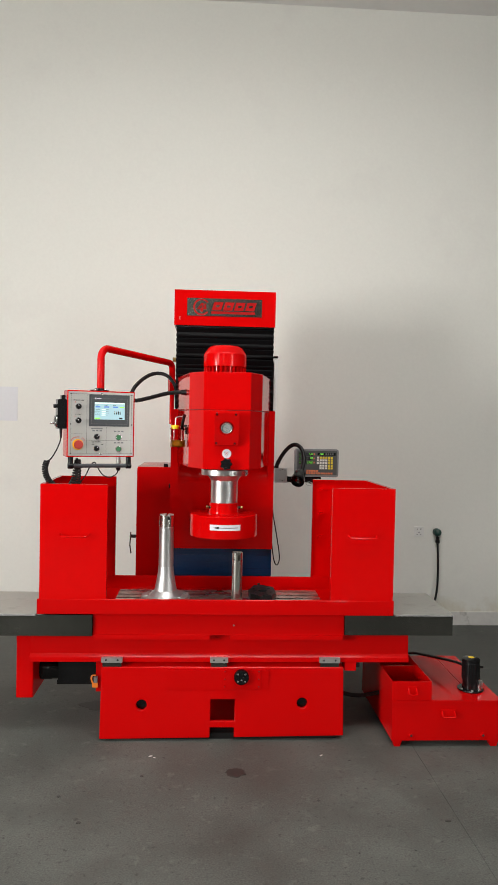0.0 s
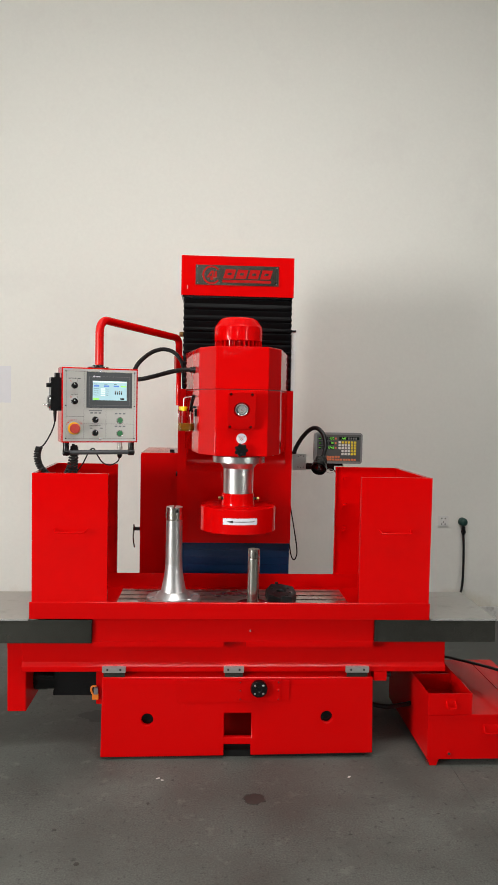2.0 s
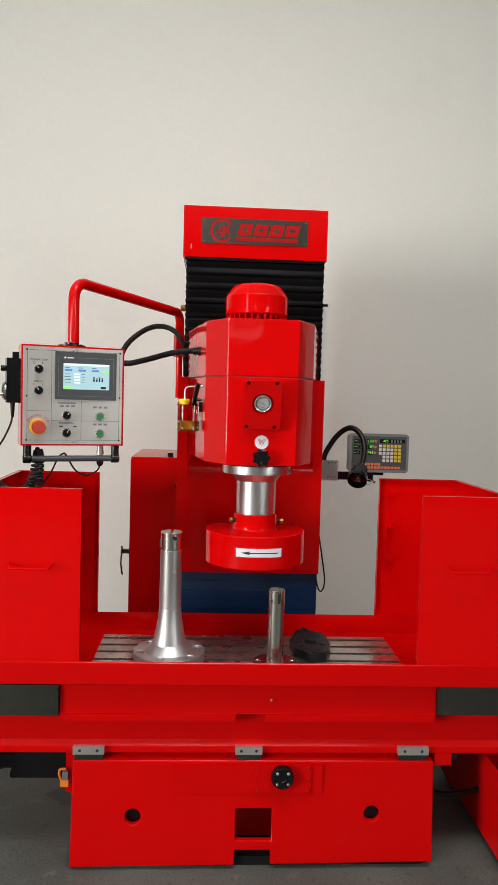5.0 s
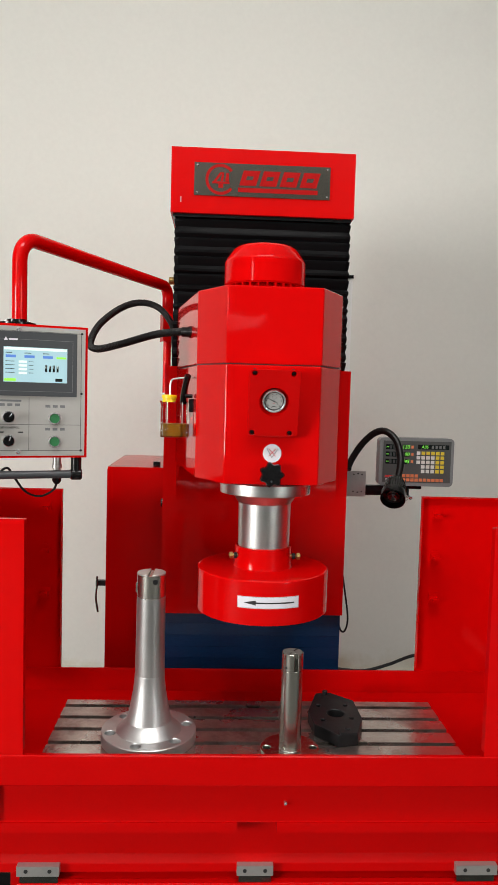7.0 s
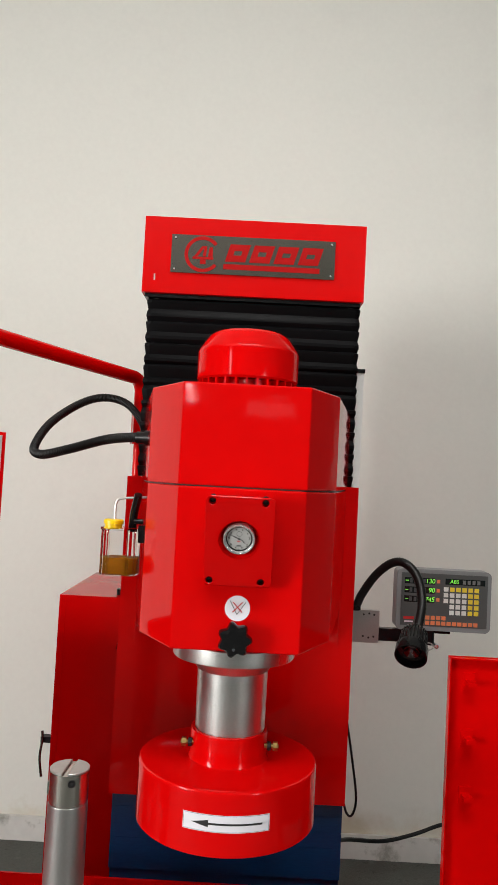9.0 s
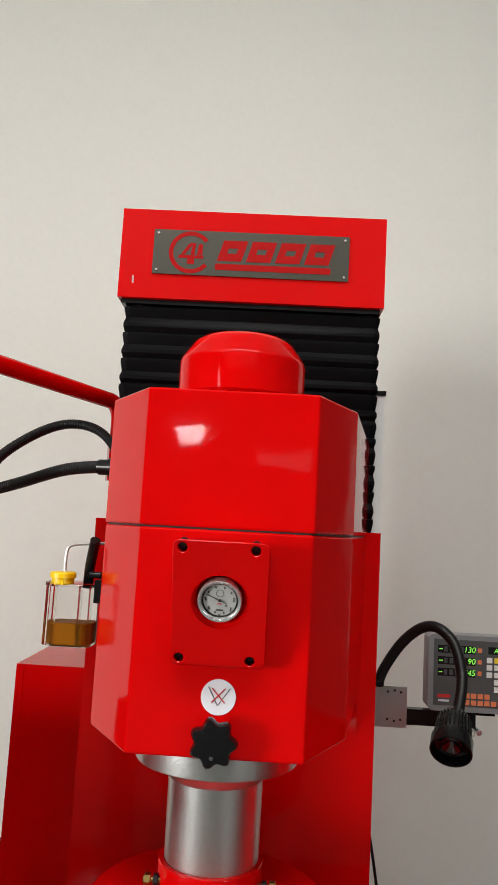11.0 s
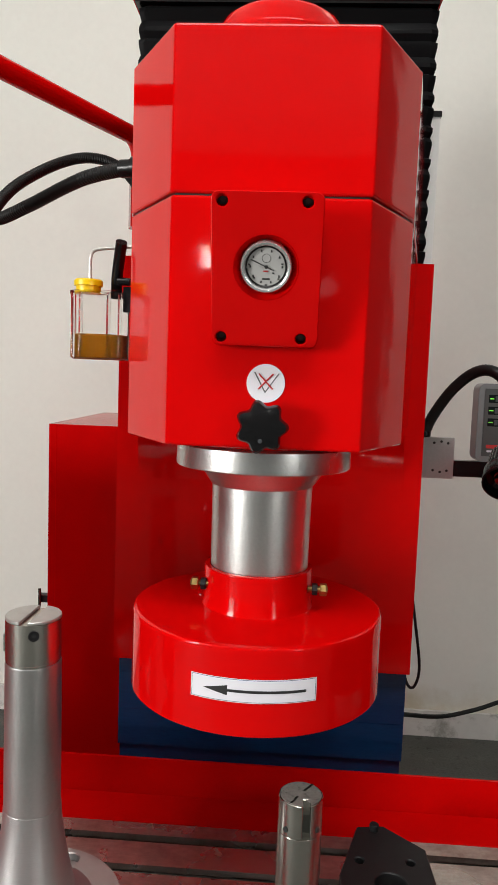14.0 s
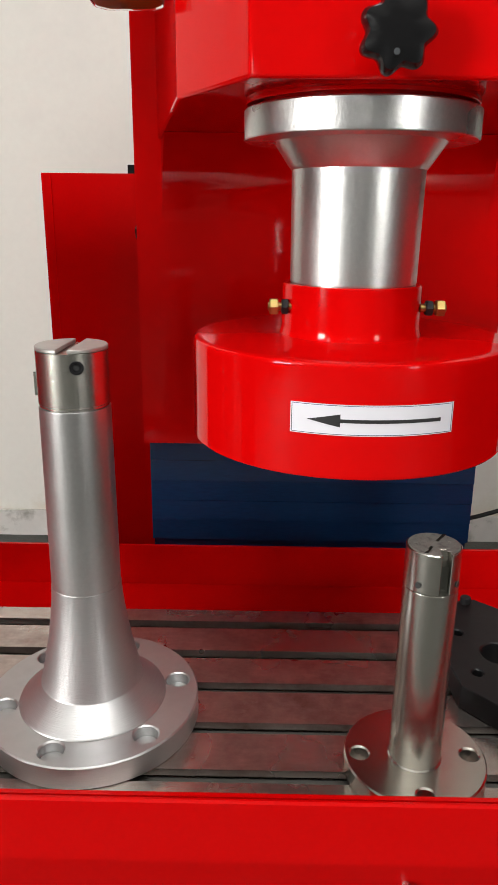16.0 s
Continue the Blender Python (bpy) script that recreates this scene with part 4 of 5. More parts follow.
    es = part("emergency_stop", rod((-0.099, -0.0026, 0.0575), 0.025, 0.004, (0, -1, 0), 0.001, 40), AMBER_COLLAR, pend, "red mushroom stop button on a yellow collar")
    part("stop_stem", rod((-0.099, -0.0066, 0.0575), 0.0125, 0.014, (0, -1, 0), 0.001, 24), BLACK, es)
    part("stop_cap", lathe([(0.0125, 0.012), (0.019, 0.013), (0.0203, 0.018), (0.0203, 0.025), (0.018, 0.030), (0, 0.0315)], (-0.099, -0.0026, 0.0575), (0, -1, 0), 40), STOP_RED, es)
    # printed words
    for body, u, v, s in (("WORKING LAMP", -0.098, 0.2595, 0.0066), ("COOLANT", -0.098, 0.1945, 0.0060), ("FEED CONTROL", -0.0145, 0.0695, 0.0062)):
        words("lettering", body, s, PRINT_BLACK, face, facing(u, y, v), bold=0.0001)
    for i, ch in enumerate("EMERGENCY STOP"):
        a = radians(150 - i * 120 / 13)
        if ch != " ":
            words("lettering", ch, 0.0085, PRINT_RED, face, facing(-0.099 + 0.0345 * math.cos(a), y, 0.0575 + 0.0345 * math.sin(a)) @ pose(0, 0, 0, 0, 0, math.degrees(a) - 90))
    for u, v, n in ((-0.034, 0.1185, 3), (0.066, 0.1165, 3), (0.066, 0.0635, 3), (-0.036, 0.0575, 1), (0.006, 0.0575, 1)):
        for k in range(n):
            part("print_bar", box(u + k * 0.0165, u + 0.011 + k * 0.0165, y, y + 0.0003, v, v + (0.006 if n > 1 else 0.003), 0.0), PRINT_BLACK if n == 1 else MID_GREY, face)
    part("print_bar", box(-0.040, 0.013, y, y + 0.0003, 0.1285, 0.1330, 0), MID_GREY, face)
    for v in (0.250, 0.1855):
        part("print_ring", lathe([(0.0026, 0), (0.0036, 0), (0.0036, 0.0003), (0.0026, 0.0003)], (-0.112, y, v), (0, -1, 0), 16), PRINT_RED, face)
        part("print_bar", box(-0.0885, -0.0868, y, y + 0.0003, v - 0.004, v + 0.004, 0), PRINT_BLACK, face)
    # the left column and the screen sit a little off the plate's middle
    for ob in pend.children_recursive:
        if ob.name.split(".")[0] in ("touch_screen", "trim_line", "maker_mark", "maker_bar", "display", "display_block", "display_gauge", "selector_switch", "cap", "grip", "mark", "push_button", "button_cap", "emergency_stop", "stop_stem", "stop_cap", "lettering", "print_bar", "print_ring"):
            ob.data.transform(Matrix.Translation((-0.0065, 0, 0)))
    # grab bar below
    bar = part("grab_bar", rod((-0.125, 0.020, -0.0415), 0.0095, 0.25, (1, 0, 0), 0.001, 24), DARK_GREY, pend, "dark grab bar on black arms")
    for u in (-0.134, 0.134):
        part("bar_arm", sweep(curve_points([(u, 0.020, 0.0), (u, 0.020, -0.020), (u, 0.020, -0.034), (u * 0.985, 0.020, -0.042)], 5), 0.0125, 14), BLACK, bar)
        part("bar_end", rod((u - 0.013, 0.020, -0.0415), 0.014, 0.026, (1, 0, 0), 0.003, 20), BLACK, bar)
    c = part("cable_connector", lathe([(0, -0.042), (0.009, -0.042), (0.009, -0.030), (0.012, -0.029), (0.012, -0.020), (0.010, -0.019), (0.010, 0.0)], (0.093, 0.052, 0.0), seg=24), STEEL, pend, "round metal cable connector")
    part("strain_relief", lathe([(0, -0.068), (0.006, -0.068), (0.011, -0.060), (0.011, -0.042)], (0.093, 0.052, 0.0), seg=20), BLACK, c)
    part("cable", sweep(curve_points([(0.093, 0.052, -0.066), (0.085, 0.06, -0.085), (0.055, 0.07, -0.100), (0.02, 0.06, -0.085), (-0.008, 0.045, -0.045), (-0.022, 0.03, -0.026), (-0.04, 0.03, -0.040), (-0.06, 0.04, -0.085), (-0.085, 0.05, -0.125), (-0.10, 0.06, -0.155)], 8), 0.0028, 8), BLACK_RUBBER, c)
    # hand wheel unit hung on the side
    hw = part("handwheel_unit", box(-0.196, -0.1565, 0.006, 0.075, 0.128, 0.262, 0.007, 3), BLACK, pend, "black handheld wheel unit with a silver dial")
    part("hang_hook", box(-0.178, -0.160, 0.02, 0.06, 0.262, 0.281, 0.004), BLACK, hw)
    part("small_knob", rod((-0.196, 0.04, 0.231), 0.009, 0.015, (-1, 0, 0), 0.002, 20), BLACK, hw)
    w = part("wheel", lathe([(0, 0), (0.028, 0), (0.028, 0.004), (0.022, 0.010), (0.012, 0.012), (0, 0.012)], (-0.1965, 0.04, 0.163), (-1, 0, 0), 36), ALU, hw)
    part("crank_pin", rod((-0.208, 0.03, 0.152), 0.004, 0.018, (-1, 0, 0), 0.001, 14), CHROME, w)
    part("strain_relief", lathe([(0.004, -0.045), (0.0055, -0.03), (0.0075, 0.0)], (-0.176, 0.04, 0.128), seg=16), BLACK, hw)
    part("cord", sweep(curve_points([(-0.176, 0.04, 0.088), (-0.182, 0.035, 0.062), (-0.20, 0.03, 0.022), (-0.222, 0.03, -0.012), (-0.240, 0.03, -0.022)], 8), 0.003, 8), BLACK_RUBBER, hw)
    part("coiled_cord", coil([(-0.238, 0.03, -0.020), (-0.246, 0.03, -0.05), (-0.240, 0.035, -0.085), (-0.222, 0.04, -0.115), (-0.195, 0.05, -0.140), (-0.165, 0.06, -0.150)], 0.0105, 0.0046, 19), BLACK_RUBBER, hw, "black coiled cord")
    part("coiled_cord", coil([(-0.135, 0.055, -0.145), (-0.118, 0.045, -0.115), (-0.109, 0.035, -0.075), (-0.103, 0.032, -0.035), (-0.100, 0.032, -0.020), (-0.096, 0.032, -0.036), (-0.096, 0.038, -0.08), (-0.097, 0.045, -0.12), (-0.098, 0.05, -0.165)], 0.0105, 0.0046, 28), BLACK_RUBBER, hw, "black coiled cord")
    # arm
    base = part("swivel_base", lathe([(0.0, 0.0), (0.043, 0.0), (0.043, 0.006), (0.0225, 0.008), (0.0225, 0.014), (0, 0.014)], (0.0, 0.055, 0.305), seg=32), BLACK, pend)
    for k in range(4):
        a = math.pi / 4 + k * math.pi / 2
        screw((0.035 * math.cos(a), 0.055 + 0.035 * math.sin(a), 0.311), 0.004, (0, 0, 1), base, CHROME, socket=False)
    foot = Vector((0.005, 0.055, 0.318))
    top = Vector((0.005, 0.055, 0.511))
    end = pv(0.262, 4.375, 1.764)
    down = pv(0.262, 4.380, 1.66)
    flat = (end - top).normalized()
    pts = [foot, top - Vector((0, 0, 0.055))]
    for k in range(1, 8):
        a = math.pi / 2 * k / 8
        pts.append(top + flat * 0.055 * (1 - math.cos(a)) - Vector((0, 0, 0.055 * (1 - math.sin(a)))))
    pts += [top + flat * 0.055, end - flat * 0.035]
    for k in range(1, 7):
        a = math.pi / 2 * k / 7
        pts.append(end - flat * 0.035 * (1 - math.sin(a)) - Vector((0, 0, 0.035 * (1 - math.cos(a)))))
    pts += [end - Vector((0, 0, 0.035)), down]
    part("arm_pipe", sweep(pts, 0.0175, 20), RED, pend, "bent red pipe arm")
    part("arm_post", rod(pv(0.262, 4.380, 1.43), 0.0125, 0.24, w=0.001, seg=20), RED, pend)
    part("arm_clamp", box(*sum(([c - 0.019, c + 0.019] for c in pv(0.262, 4.380, 1.60)[:2]), []), pv(0, 0, 1.592).z, pv(0, 0, 1.678).z, 0.003), RED, pend)
    part("arm_stop", rod(pv(0.262, 4.405, 1.788), 0.0125, 0.026, pv(1.258, 4.375, 1.5) - pv(0.258, 4.375, 1.5), 0.002, 20), BRASS, pend)


build_pendant()


# ---- things fixed to the machine ----
def build_readout():
    x0, x1, y, z0, z1 = 0.955, 1.200, 4.372, 1.150, 1.307
    t = thing("digital_readout", "grey digital readout box with green digits and coloured keys", "readout", (0.5 * (x0 + x1), 4.39, z0 - 0.03))
    ou, rr = [], 0.014
    for x, z, a0 in ((x0 + rr, z0 + rr, 180), (x1 - rr, z0 + rr, 270), (x1 - rr, z1 - rr, 0), (x0 + rr, z1 - rr, 90)):
        ou += [(x + rr * math.cos(radians(a0 + k * 18)), z + rr * math.sin(radians(a0 + k * 18))) for k in range(6)]
    part("housing", cut_plate(ou, [], lambda u, v: (u, y, v), (0, 0.045, 0), 0.003), READOUT_GREY, t)
    face = part("front_panel", box(x0 + 0.012, x1 - 0.010, y - 0.0012, y - 0.0002, z0 + 0.012, z1 - 0.010, 0), READOUT_FACE, t)
    yf = y - 0.0016
    W = x1 - x0
    for r, txt in enumerate(("130", "90", "1745")):
        z = z1 - 0.030 - r * 0.0235
        win = part("digit_window", box(x0 + 0.020, x0 + 0.098, yf, yf + 0.0003, z - 0.008, z + 0.008, 0), SCREEN_DARK, face)
        words("digits", txt, 0.0165, LED_GREEN, win, facing(x0 + 0.098, yf - 0.0004, z), align="RIGHT", shear=0.15)
        part("minus_bar", box(x0 + 0.022, x0 + 0.030, yf - 0.0004, yf - 0.0002, z - 0.001, z + 0.001, 0), LED_GREEN, win)
        for k in range(4):
            part("unlit_digit", box(x0 + 0.033 + k * 0.0115, x0 + 0.040 + k * 0.0115, yf - 0.0003, yf, z - 0.0055, z + 0.0055, 0), DARK_GREY, win)
        part("axis_key", box(x0 + 0.103, x0 + 0.111, yf - 0.001, yf, z - 0.004, z + 0.005, 0.0008, 1), KEY_ORANGE, face)
    win = part("digit_window", box(x0 + 0.125, x1 - 0.017, yf, yf + 0.0003, z1 - 0.036, z1 - 0.021, 0), SCREEN_DARK, face)
    words("mode_text", "ABS", 0.0135, LED_GREEN, win, facing(x0 + 0.148, yf - 0.0004, z1 - 0.0285), shear=0.15)
    for k in range(4):
        part("unlit_digit", box(x0 + 0.170 + k * 0.0125, x0 + 0.1775 + k * 0.0125, yf - 0.0003, yf, z1 - 0.0335, z1 - 0.0235, 0), MID_GREY, win)
    for c in range(6):
        for r in range(5):
            if c == 0 and r > 2:
                continue
            m = KEY_WHITE if c == 0 or (c < 4 and r > 0) else KEY_YELLOW
            xx, zz = x0 + 0.1275 + c * 0.0158, z1 - 0.0485 - r * 0.0148
            part("key", box(xx - 0.0058, xx + 0.0058, yf - 0.001, yf, zz - 0.0055, zz + 0.0055, 0.0008, 1), m, face)
    for r in range(2):
        for c in range(11):
            if r == 0 and c > 4:
                continue
            xx, zz = x0 + 0.068 + c * 0.0138, z0 + 0.034 - r * 0.0135
            part("key", box(xx - 0.0053, xx + 0.0053, yf - 0.001, yf, zz - 0.005, zz + 0.005, 0.0008, 1), KEY_ORANGE, face)
    part("maker_bar", box(x0 + 0.020, x0 + 0.047, yf - 0.0003, yf, z0 + 0.028, z0 + 0.035, 0), PRINT_RED, face)
    part("maker_bar", box(x0 + 0.022, x0 + 0.045, yf - 0.0003, yf, z0 + 0.020, z0 + 0.024, 0), WHITE_LABEL, face)
    arm = part("mounting_arm", box(0.900, 1.045, 4.372, 4.392, 1.118, 1.150, 0.002), BLACK, t, "black mounting arm")
    part("arm_joint", rod((1.048, 4.385, 1.112), 0.012, 0.044, w=0.002), BLACK, arm)
    part("tilt_screw", rod((1.062, 4.365, 1.112), 0.006, 0.03, (0, 1, 0), 0.001, 14), CHROME, arm)
    part("link_ring", sweep([(1.035 + 0.018 * math.cos(a), 4.362, 1.112 + 0.010 * math.sin(a)) for a in [2 * math.pi * i / 20 for i in range(20)]], 0.0018, 6), STEEL, arm)
    part("rear_bracket", box(0.985, 1.11, 4.4175, 4.43, 1.135, 1.20, 0.002), BLACK, t)


def build_lamp():
    t = thing("work_lamp", "small black machine lamp on a flexible gooseneck", "lamp", (0.87, 4.37, 1.11))
    br = part("mounting_bracket", box(0.8215, 0.910, 4.356, 4.370, 1.115, 1.197, 0.0015), ALU, t, "bare aluminium mounting block")
    for x, z in ((0.870, 1.186), (0.884, 1.189), (0.897, 1.186), (0.870, 1.131), (0.884, 1.128), (0.897, 1.131)):
        part("screw_hole", rod((x, 4.3558, z), 0.0026, 0.001, (0, -1, 0), 0, 12), PRINT_BLACK, br)
    for z in (1.182, 1.153, 1.124):
        part("side_screw", rod((0.8235, 4.3555, z), 0.005, 0.004, (0, -1, 0), 0.001, 12), BLACK, br)
    part("neck_collar", rod((0.847, 4.345, 1.198), 0.013, 0.012, w=0.002, seg=20), BLACK, t)
    pts = curve_points([(0.847, 4.345, 1.204), (0.861, 4.340, 1.240), (0.890, 4.325, 1.290), (0.923, 4.30, 1.325), (0.952, 4.275, 1.330), (0.978, 4.25, 1.302), (0.985, 4.22, 1.25), (0.971, 4.185, 1.203), (0.961, 4.17, 1.188)], 14)
    part("gooseneck", sweep(pts, 0.0105, 12, ribs=0.05), BLACK_RUBBER, t)
    d = Vector((-0.030, -0.085, -0.058)).normalized()
    at = Vector((0.961, 4.172, 1.192))
    hd = part("lamp_head", lathe([(0, 0), (0.016, 0), (0.026, 0.010), (0.030, 0.030), (0.031, 0.055), (0.036, 0.062), (0.036, 0.088), (0.033, 0.089), (0.030, 0.070), (0.020, 0.066)], at, d, 40), BLACK, t)
    a, b, dd = axes(d)
    for i in range(26):
        q = 2 * math.pi * i / 26
        u = a * math.cos(q) + b * math.sin(q)
        part("cooling_rib", sweep([at + d * 0.016 + u * 0.0285, at + d * 0.055 + u * 0.0315], 0.0016, 5), BLACK, hd)
    part("reflector", lathe([(0.0185, 0.0755), (0.0165, 0.0765), (0.010, 0.0715), (0.005, 0.069), (0, 0.069)], at, d, 24), REFLECTOR, hd)
    part("bulb", lathe([(0.0035, 0.068), (0.0035, 0.072), (0.002, 0.0745), (0, 0.075)], at, d, 16), MID_GREY, hd)
    part("supply_cable", sweep(curve_points([(0.835, 4.36, 1.118), (0.833, 4.37, 1.06), (0.838, 4.40, 0.95), (0.868, 4.44, 0.80), (0.886, 4.45, 0.69), (0.880, 4.45, 0.645), (0.866, 4.45, 0.640), (0.852, 4.45, 0.68), (0.835, 4.45, 0.80)], 10), 0.0032, 8), BLACK_RUBBER, t)
    part("cable_plug", box(0.8225, 0.832, 4.352, 4.366, 1.045, 1.085, 0.003), BLACK, t)


def build_oiler():
    t = thing("oil_bottle", "clear plastic oiler bottle with amber oil and a yellow cap", "oiler", (0.316, 3.887, 1.32))
    x0, x1, y0, y1, z0, z1 = 0.284, 0.355, 3.860, 3.917, 1.321, 1.411
    def hexa(g):
        c = 0.012
        return [(x0 + c - g, y0 - g), (x1 - c + g, y0 - g), (x1 + g, y0 + c - g), (x1 + g, y1 - c + g), (x1 - c + g, y1 + g), (x0 + c - g, y1 + g), (x0 - g, y1 - c + g), (x0 - g, y0 + c - g)]
    body = prism(hexa(0), z0, z1, 0.003, 2)
    part("vessel", body, CLEAR, t)
    part("oil", prism(hexa(-0.0022), z0 + 0.0025, z0 + 0.034, 0.002, 1), OIL_AMBER, t, "amber oil")
    part("rim", cut_plate(hexa(0.002), [hexa(-0.003)], lambda u, v: (u, v, z1 - 0.004), (0, 0, 0.005), 0), CLEAR, t)
    for x, y in ((x0 + 0.004, y0 + 0.004), (x1 - 0.004, y0 + 0.004), (x0 + 0.016, y0 - 0.0005), (x1 - 0.018, y0 - 0.0005)):
        part("rib", rod((x, y, z0 + 0.002), 0.0028, z1 - z0 - 0.004, w=0.001, seg=12), CLEAR_RIB, t)
    part("cap", lathe([(0, 0), (0.0165, 0), (0.0165, 0.009), (0.019, 0.0095), (0.019, 0.016), (0.017, 0.018), (0, 0.0185)], (0.305, 3.877, z1 - 0.002), seg=32), YELLOW, t, "yellow screw cap")
    part("oil_tube", sweep(curve_points([(0.307, 3.877, 1.424), (0.307, 3.877, 1.452), (0.311, 3.877, 1.464), (0.323, 3.877, 1.468), (0.345, 3.877, 1.470), (0.366, 3.877, 1.472)], 6), 0.0022, 8), STEEL, t)
    part("pump_lever", sweep(curve_points([(0.338, 3.897, 1.405), (0.340, 3.890, 1.43), (0.345, 3.880, 1.455), (0.351, 3.867, 1.476)], 6), 0.0078, 10), BLACK, t, "black pump lever")
    part("mounting_clip", box(0.3545, 0.3665, 3.867, 3.912, 1.385, 1.418, 0.002), BLACK, t)
    part("spring_pin", rod((0.345, 3.872, 1.425), 0.005, 0.018, (1, 0, 0), 0.001, 14), BLACK, t)


def build_conduit():
    t = thing("cable_conduit", "black ribbed cable conduit looping from the head to the column", "conduit", (0.2, 4.1, 1.5))
    path = curve_points([(0.375, 3.93, 1.589), (0.335, 3.945, 1.590), (0.26, 3.985, 1.584), (0.16, 4.05, 1.560), (0.090, 4.10, 1.548), (0.062, 4.14, 1.566), (0.078, 4.20, 1.625), (0.130, 4.26, 1.680), (0.185, 4.29, 1.702), (0.240, 4.31, 1.690), (0.280, 4.325, 1.64), (0.288, 4.335, 1.58), (0.290, 4.34, 1.515)], 36)
    part("hose", sweep(path, 0.0094, 12, ribs=0.11), BLACK_RUBBER, t)
    part("gland", lathe([(0.0, 0), (0.0135, 0), (0.0135, 0.012), (0.0155, 0.013), (0.0155, 0.026), (0.0125, 0.028), (0.0125, 0.045), (0, 0.045)], (0.374, 3.93, 1.589), (-1, 0.28, 0), 20), BLACK, t)


def build_cabinet():
    t = thing("electrical_cabinet", "red steel electrical cabinet beside the machine's column", "cabinet", (0.19, 4.6, 0))
    part("body", box(0.080, 0.3035, 4.386, 4.83, 0.0005, 1.190, 0.003), RED_SATIN, t)
    part("door", box(0.076, 0.0795, 4.40, 4.82, 0.03, 1.18, 0.0012), RED_SATIN, t)
    part("front_seam", box(0.095, 0.0965, 4.3848, 4.3858, 0.01, 1.188, 0), RED, t)
    h = part("latch", box(0.035, 0.0758, 4.455, 4.475, 0.782, 0.798, 0.003), BLACK_OXIDE, t, "dark T-shaped door latch")
    part("lever", sweep(curve_points([(0.040, 4.45, 0.815), (0.041, 4.45, 0.79), (0.037, 4.45, 0.745), (0.044, 4.45, 0.695)], 6), 0.0034, 10), DARK_IRON, h)
    part("cable_gland", box(0.222, 0.244, 4.42, 4.45, 1.1903, 1.206, 0.003), BLACK, t)


build_readout()
build_lamp()
build_oiler()
build_conduit()
build_cabinet()


# ---- tooling on the work table ----
def drilled_disc(cx, cy, z0, z1, r, hole_r, hole_R, n, a0, w=0.0015):
    outer = ring_points(cx, cy, r, 72)
    holes = [ring_points(cx + hole_R * math.cos(a0 + 2 * math.pi * k / n), cy + hole_R * math.sin(a0 + 2 * math.pi * k / n), hole_r, 20) for k in range(n)]
    return cut_plate(outer, holes, lambda u, v: (u, v, z0), (0, 0, z1 - z0), w)


def slotted_top(t, cx, cy, r, z0, z1, mat, turn, slot):
    """A turned head with a slot across its end."""
    parts = []
    for s in (-1, 1):
        half = [(math.cos(a) * r, math.sin(a) * r) for a in [math.asin(min(1, slot / r)) + (math.pi - 2 * math.asin(min(1, slot / r))) * k / 30 for k in range(31)]]
        pts = []
        for x, y in half:
            y *= s
            pts.append((cx + x * math.cos(turn) - y * math.sin(turn), cy + x * math.sin(turn) + y * math.cos(turn)))
        parts.append(part("slotted_end", prism(pts, z0, z1, 0.0008, 1), mat, t))
    return parts


def build_large_mandrel():
    cx, cy = 0.2805, 3.7475
    t = thing("flanged_mandrel", "tall aluminium flanged mandrel with a slotted steel end on the table", "mandrel", (cx, cy, 0.605))
    part("flange", drilled_disc(cx, cy, 0.6053, 0.631, 0.1125, 0.0125, 0.0915, 6, radians(-44)), ALU_TURNED, t)
    for k in range(6):
        a = radians(-44 + 60 * k)
        part("counterbore", rod((cx + 0.0915 * math.cos(a), cy + 0.0915 * math.sin(a), 0.608), 0.0122, 0.011, w=0, seg=18), ALU_TURNED, t)
    prof = [(0.0, 0.6312), (0.0775, 0.6312), (0.0765, 0.6335), (0.0535, 0.6545)]
    prof += [(0.0352 + 0.0175 * (1 - f) ** 1.5, 0.656 + 0.110 * f) for f in [k / 12 for k in range(13)]]
    prof += [(0.0350, 0.7665), (0, 0.7665)]
    part("flared_root", lathe(prof, (cx, cy, 0), seg=72), ALU_TURNED, t, "turned aluminium root with fine ring marks")
    part("post", lathe([(0, 0.7667), (0.0349, 0.7667), (0.0347, 0.7675), (0.0335, 0.9515), (0.0328, 0.9525), (0, 0.9525)], (cx, cy, 0), seg=72), ALU_SATIN, t, "satin aluminium shaft")
    part("end_collar", lathe([(0, 0.9527), (0.0318, 0.9527), (0.0325, 0.9535), (0.0325, 0.9555), (0.0334, 0.9565), (0.0334, 1.006), (0, 1.006)], (cx, cy, 0), seg=56), TURNED, t)
    slotted_top(t, cx, cy, 0.0334, 1.0062, 1.0100, STEEL, radians(88), 0.0048)
    side = Vector((0.34, -0.94, 0))
    sc = part("set_screw", lathe([(0.0064, 0), (0.0064, 0.0022), (0.0048, 0.0022), (0.0042, 0.0008), (0, 0.0008)], Vector((cx, cy, 0.994)) + side * 0.0327, side, 20), BLACK_OXIDE, t)
    part("socket", rod(Vector((cx, cy, 0.994)) + side * 0.0335, 0.0026, 0.0006, side, 0, 6), PRINT_BLACK, sc)
    part("side_key", box(cx - 0.0362, cx - 0.0325, cy - 0.004, cy + 0.004, 0.962, 0.984, 0.0008), TURNED, t)


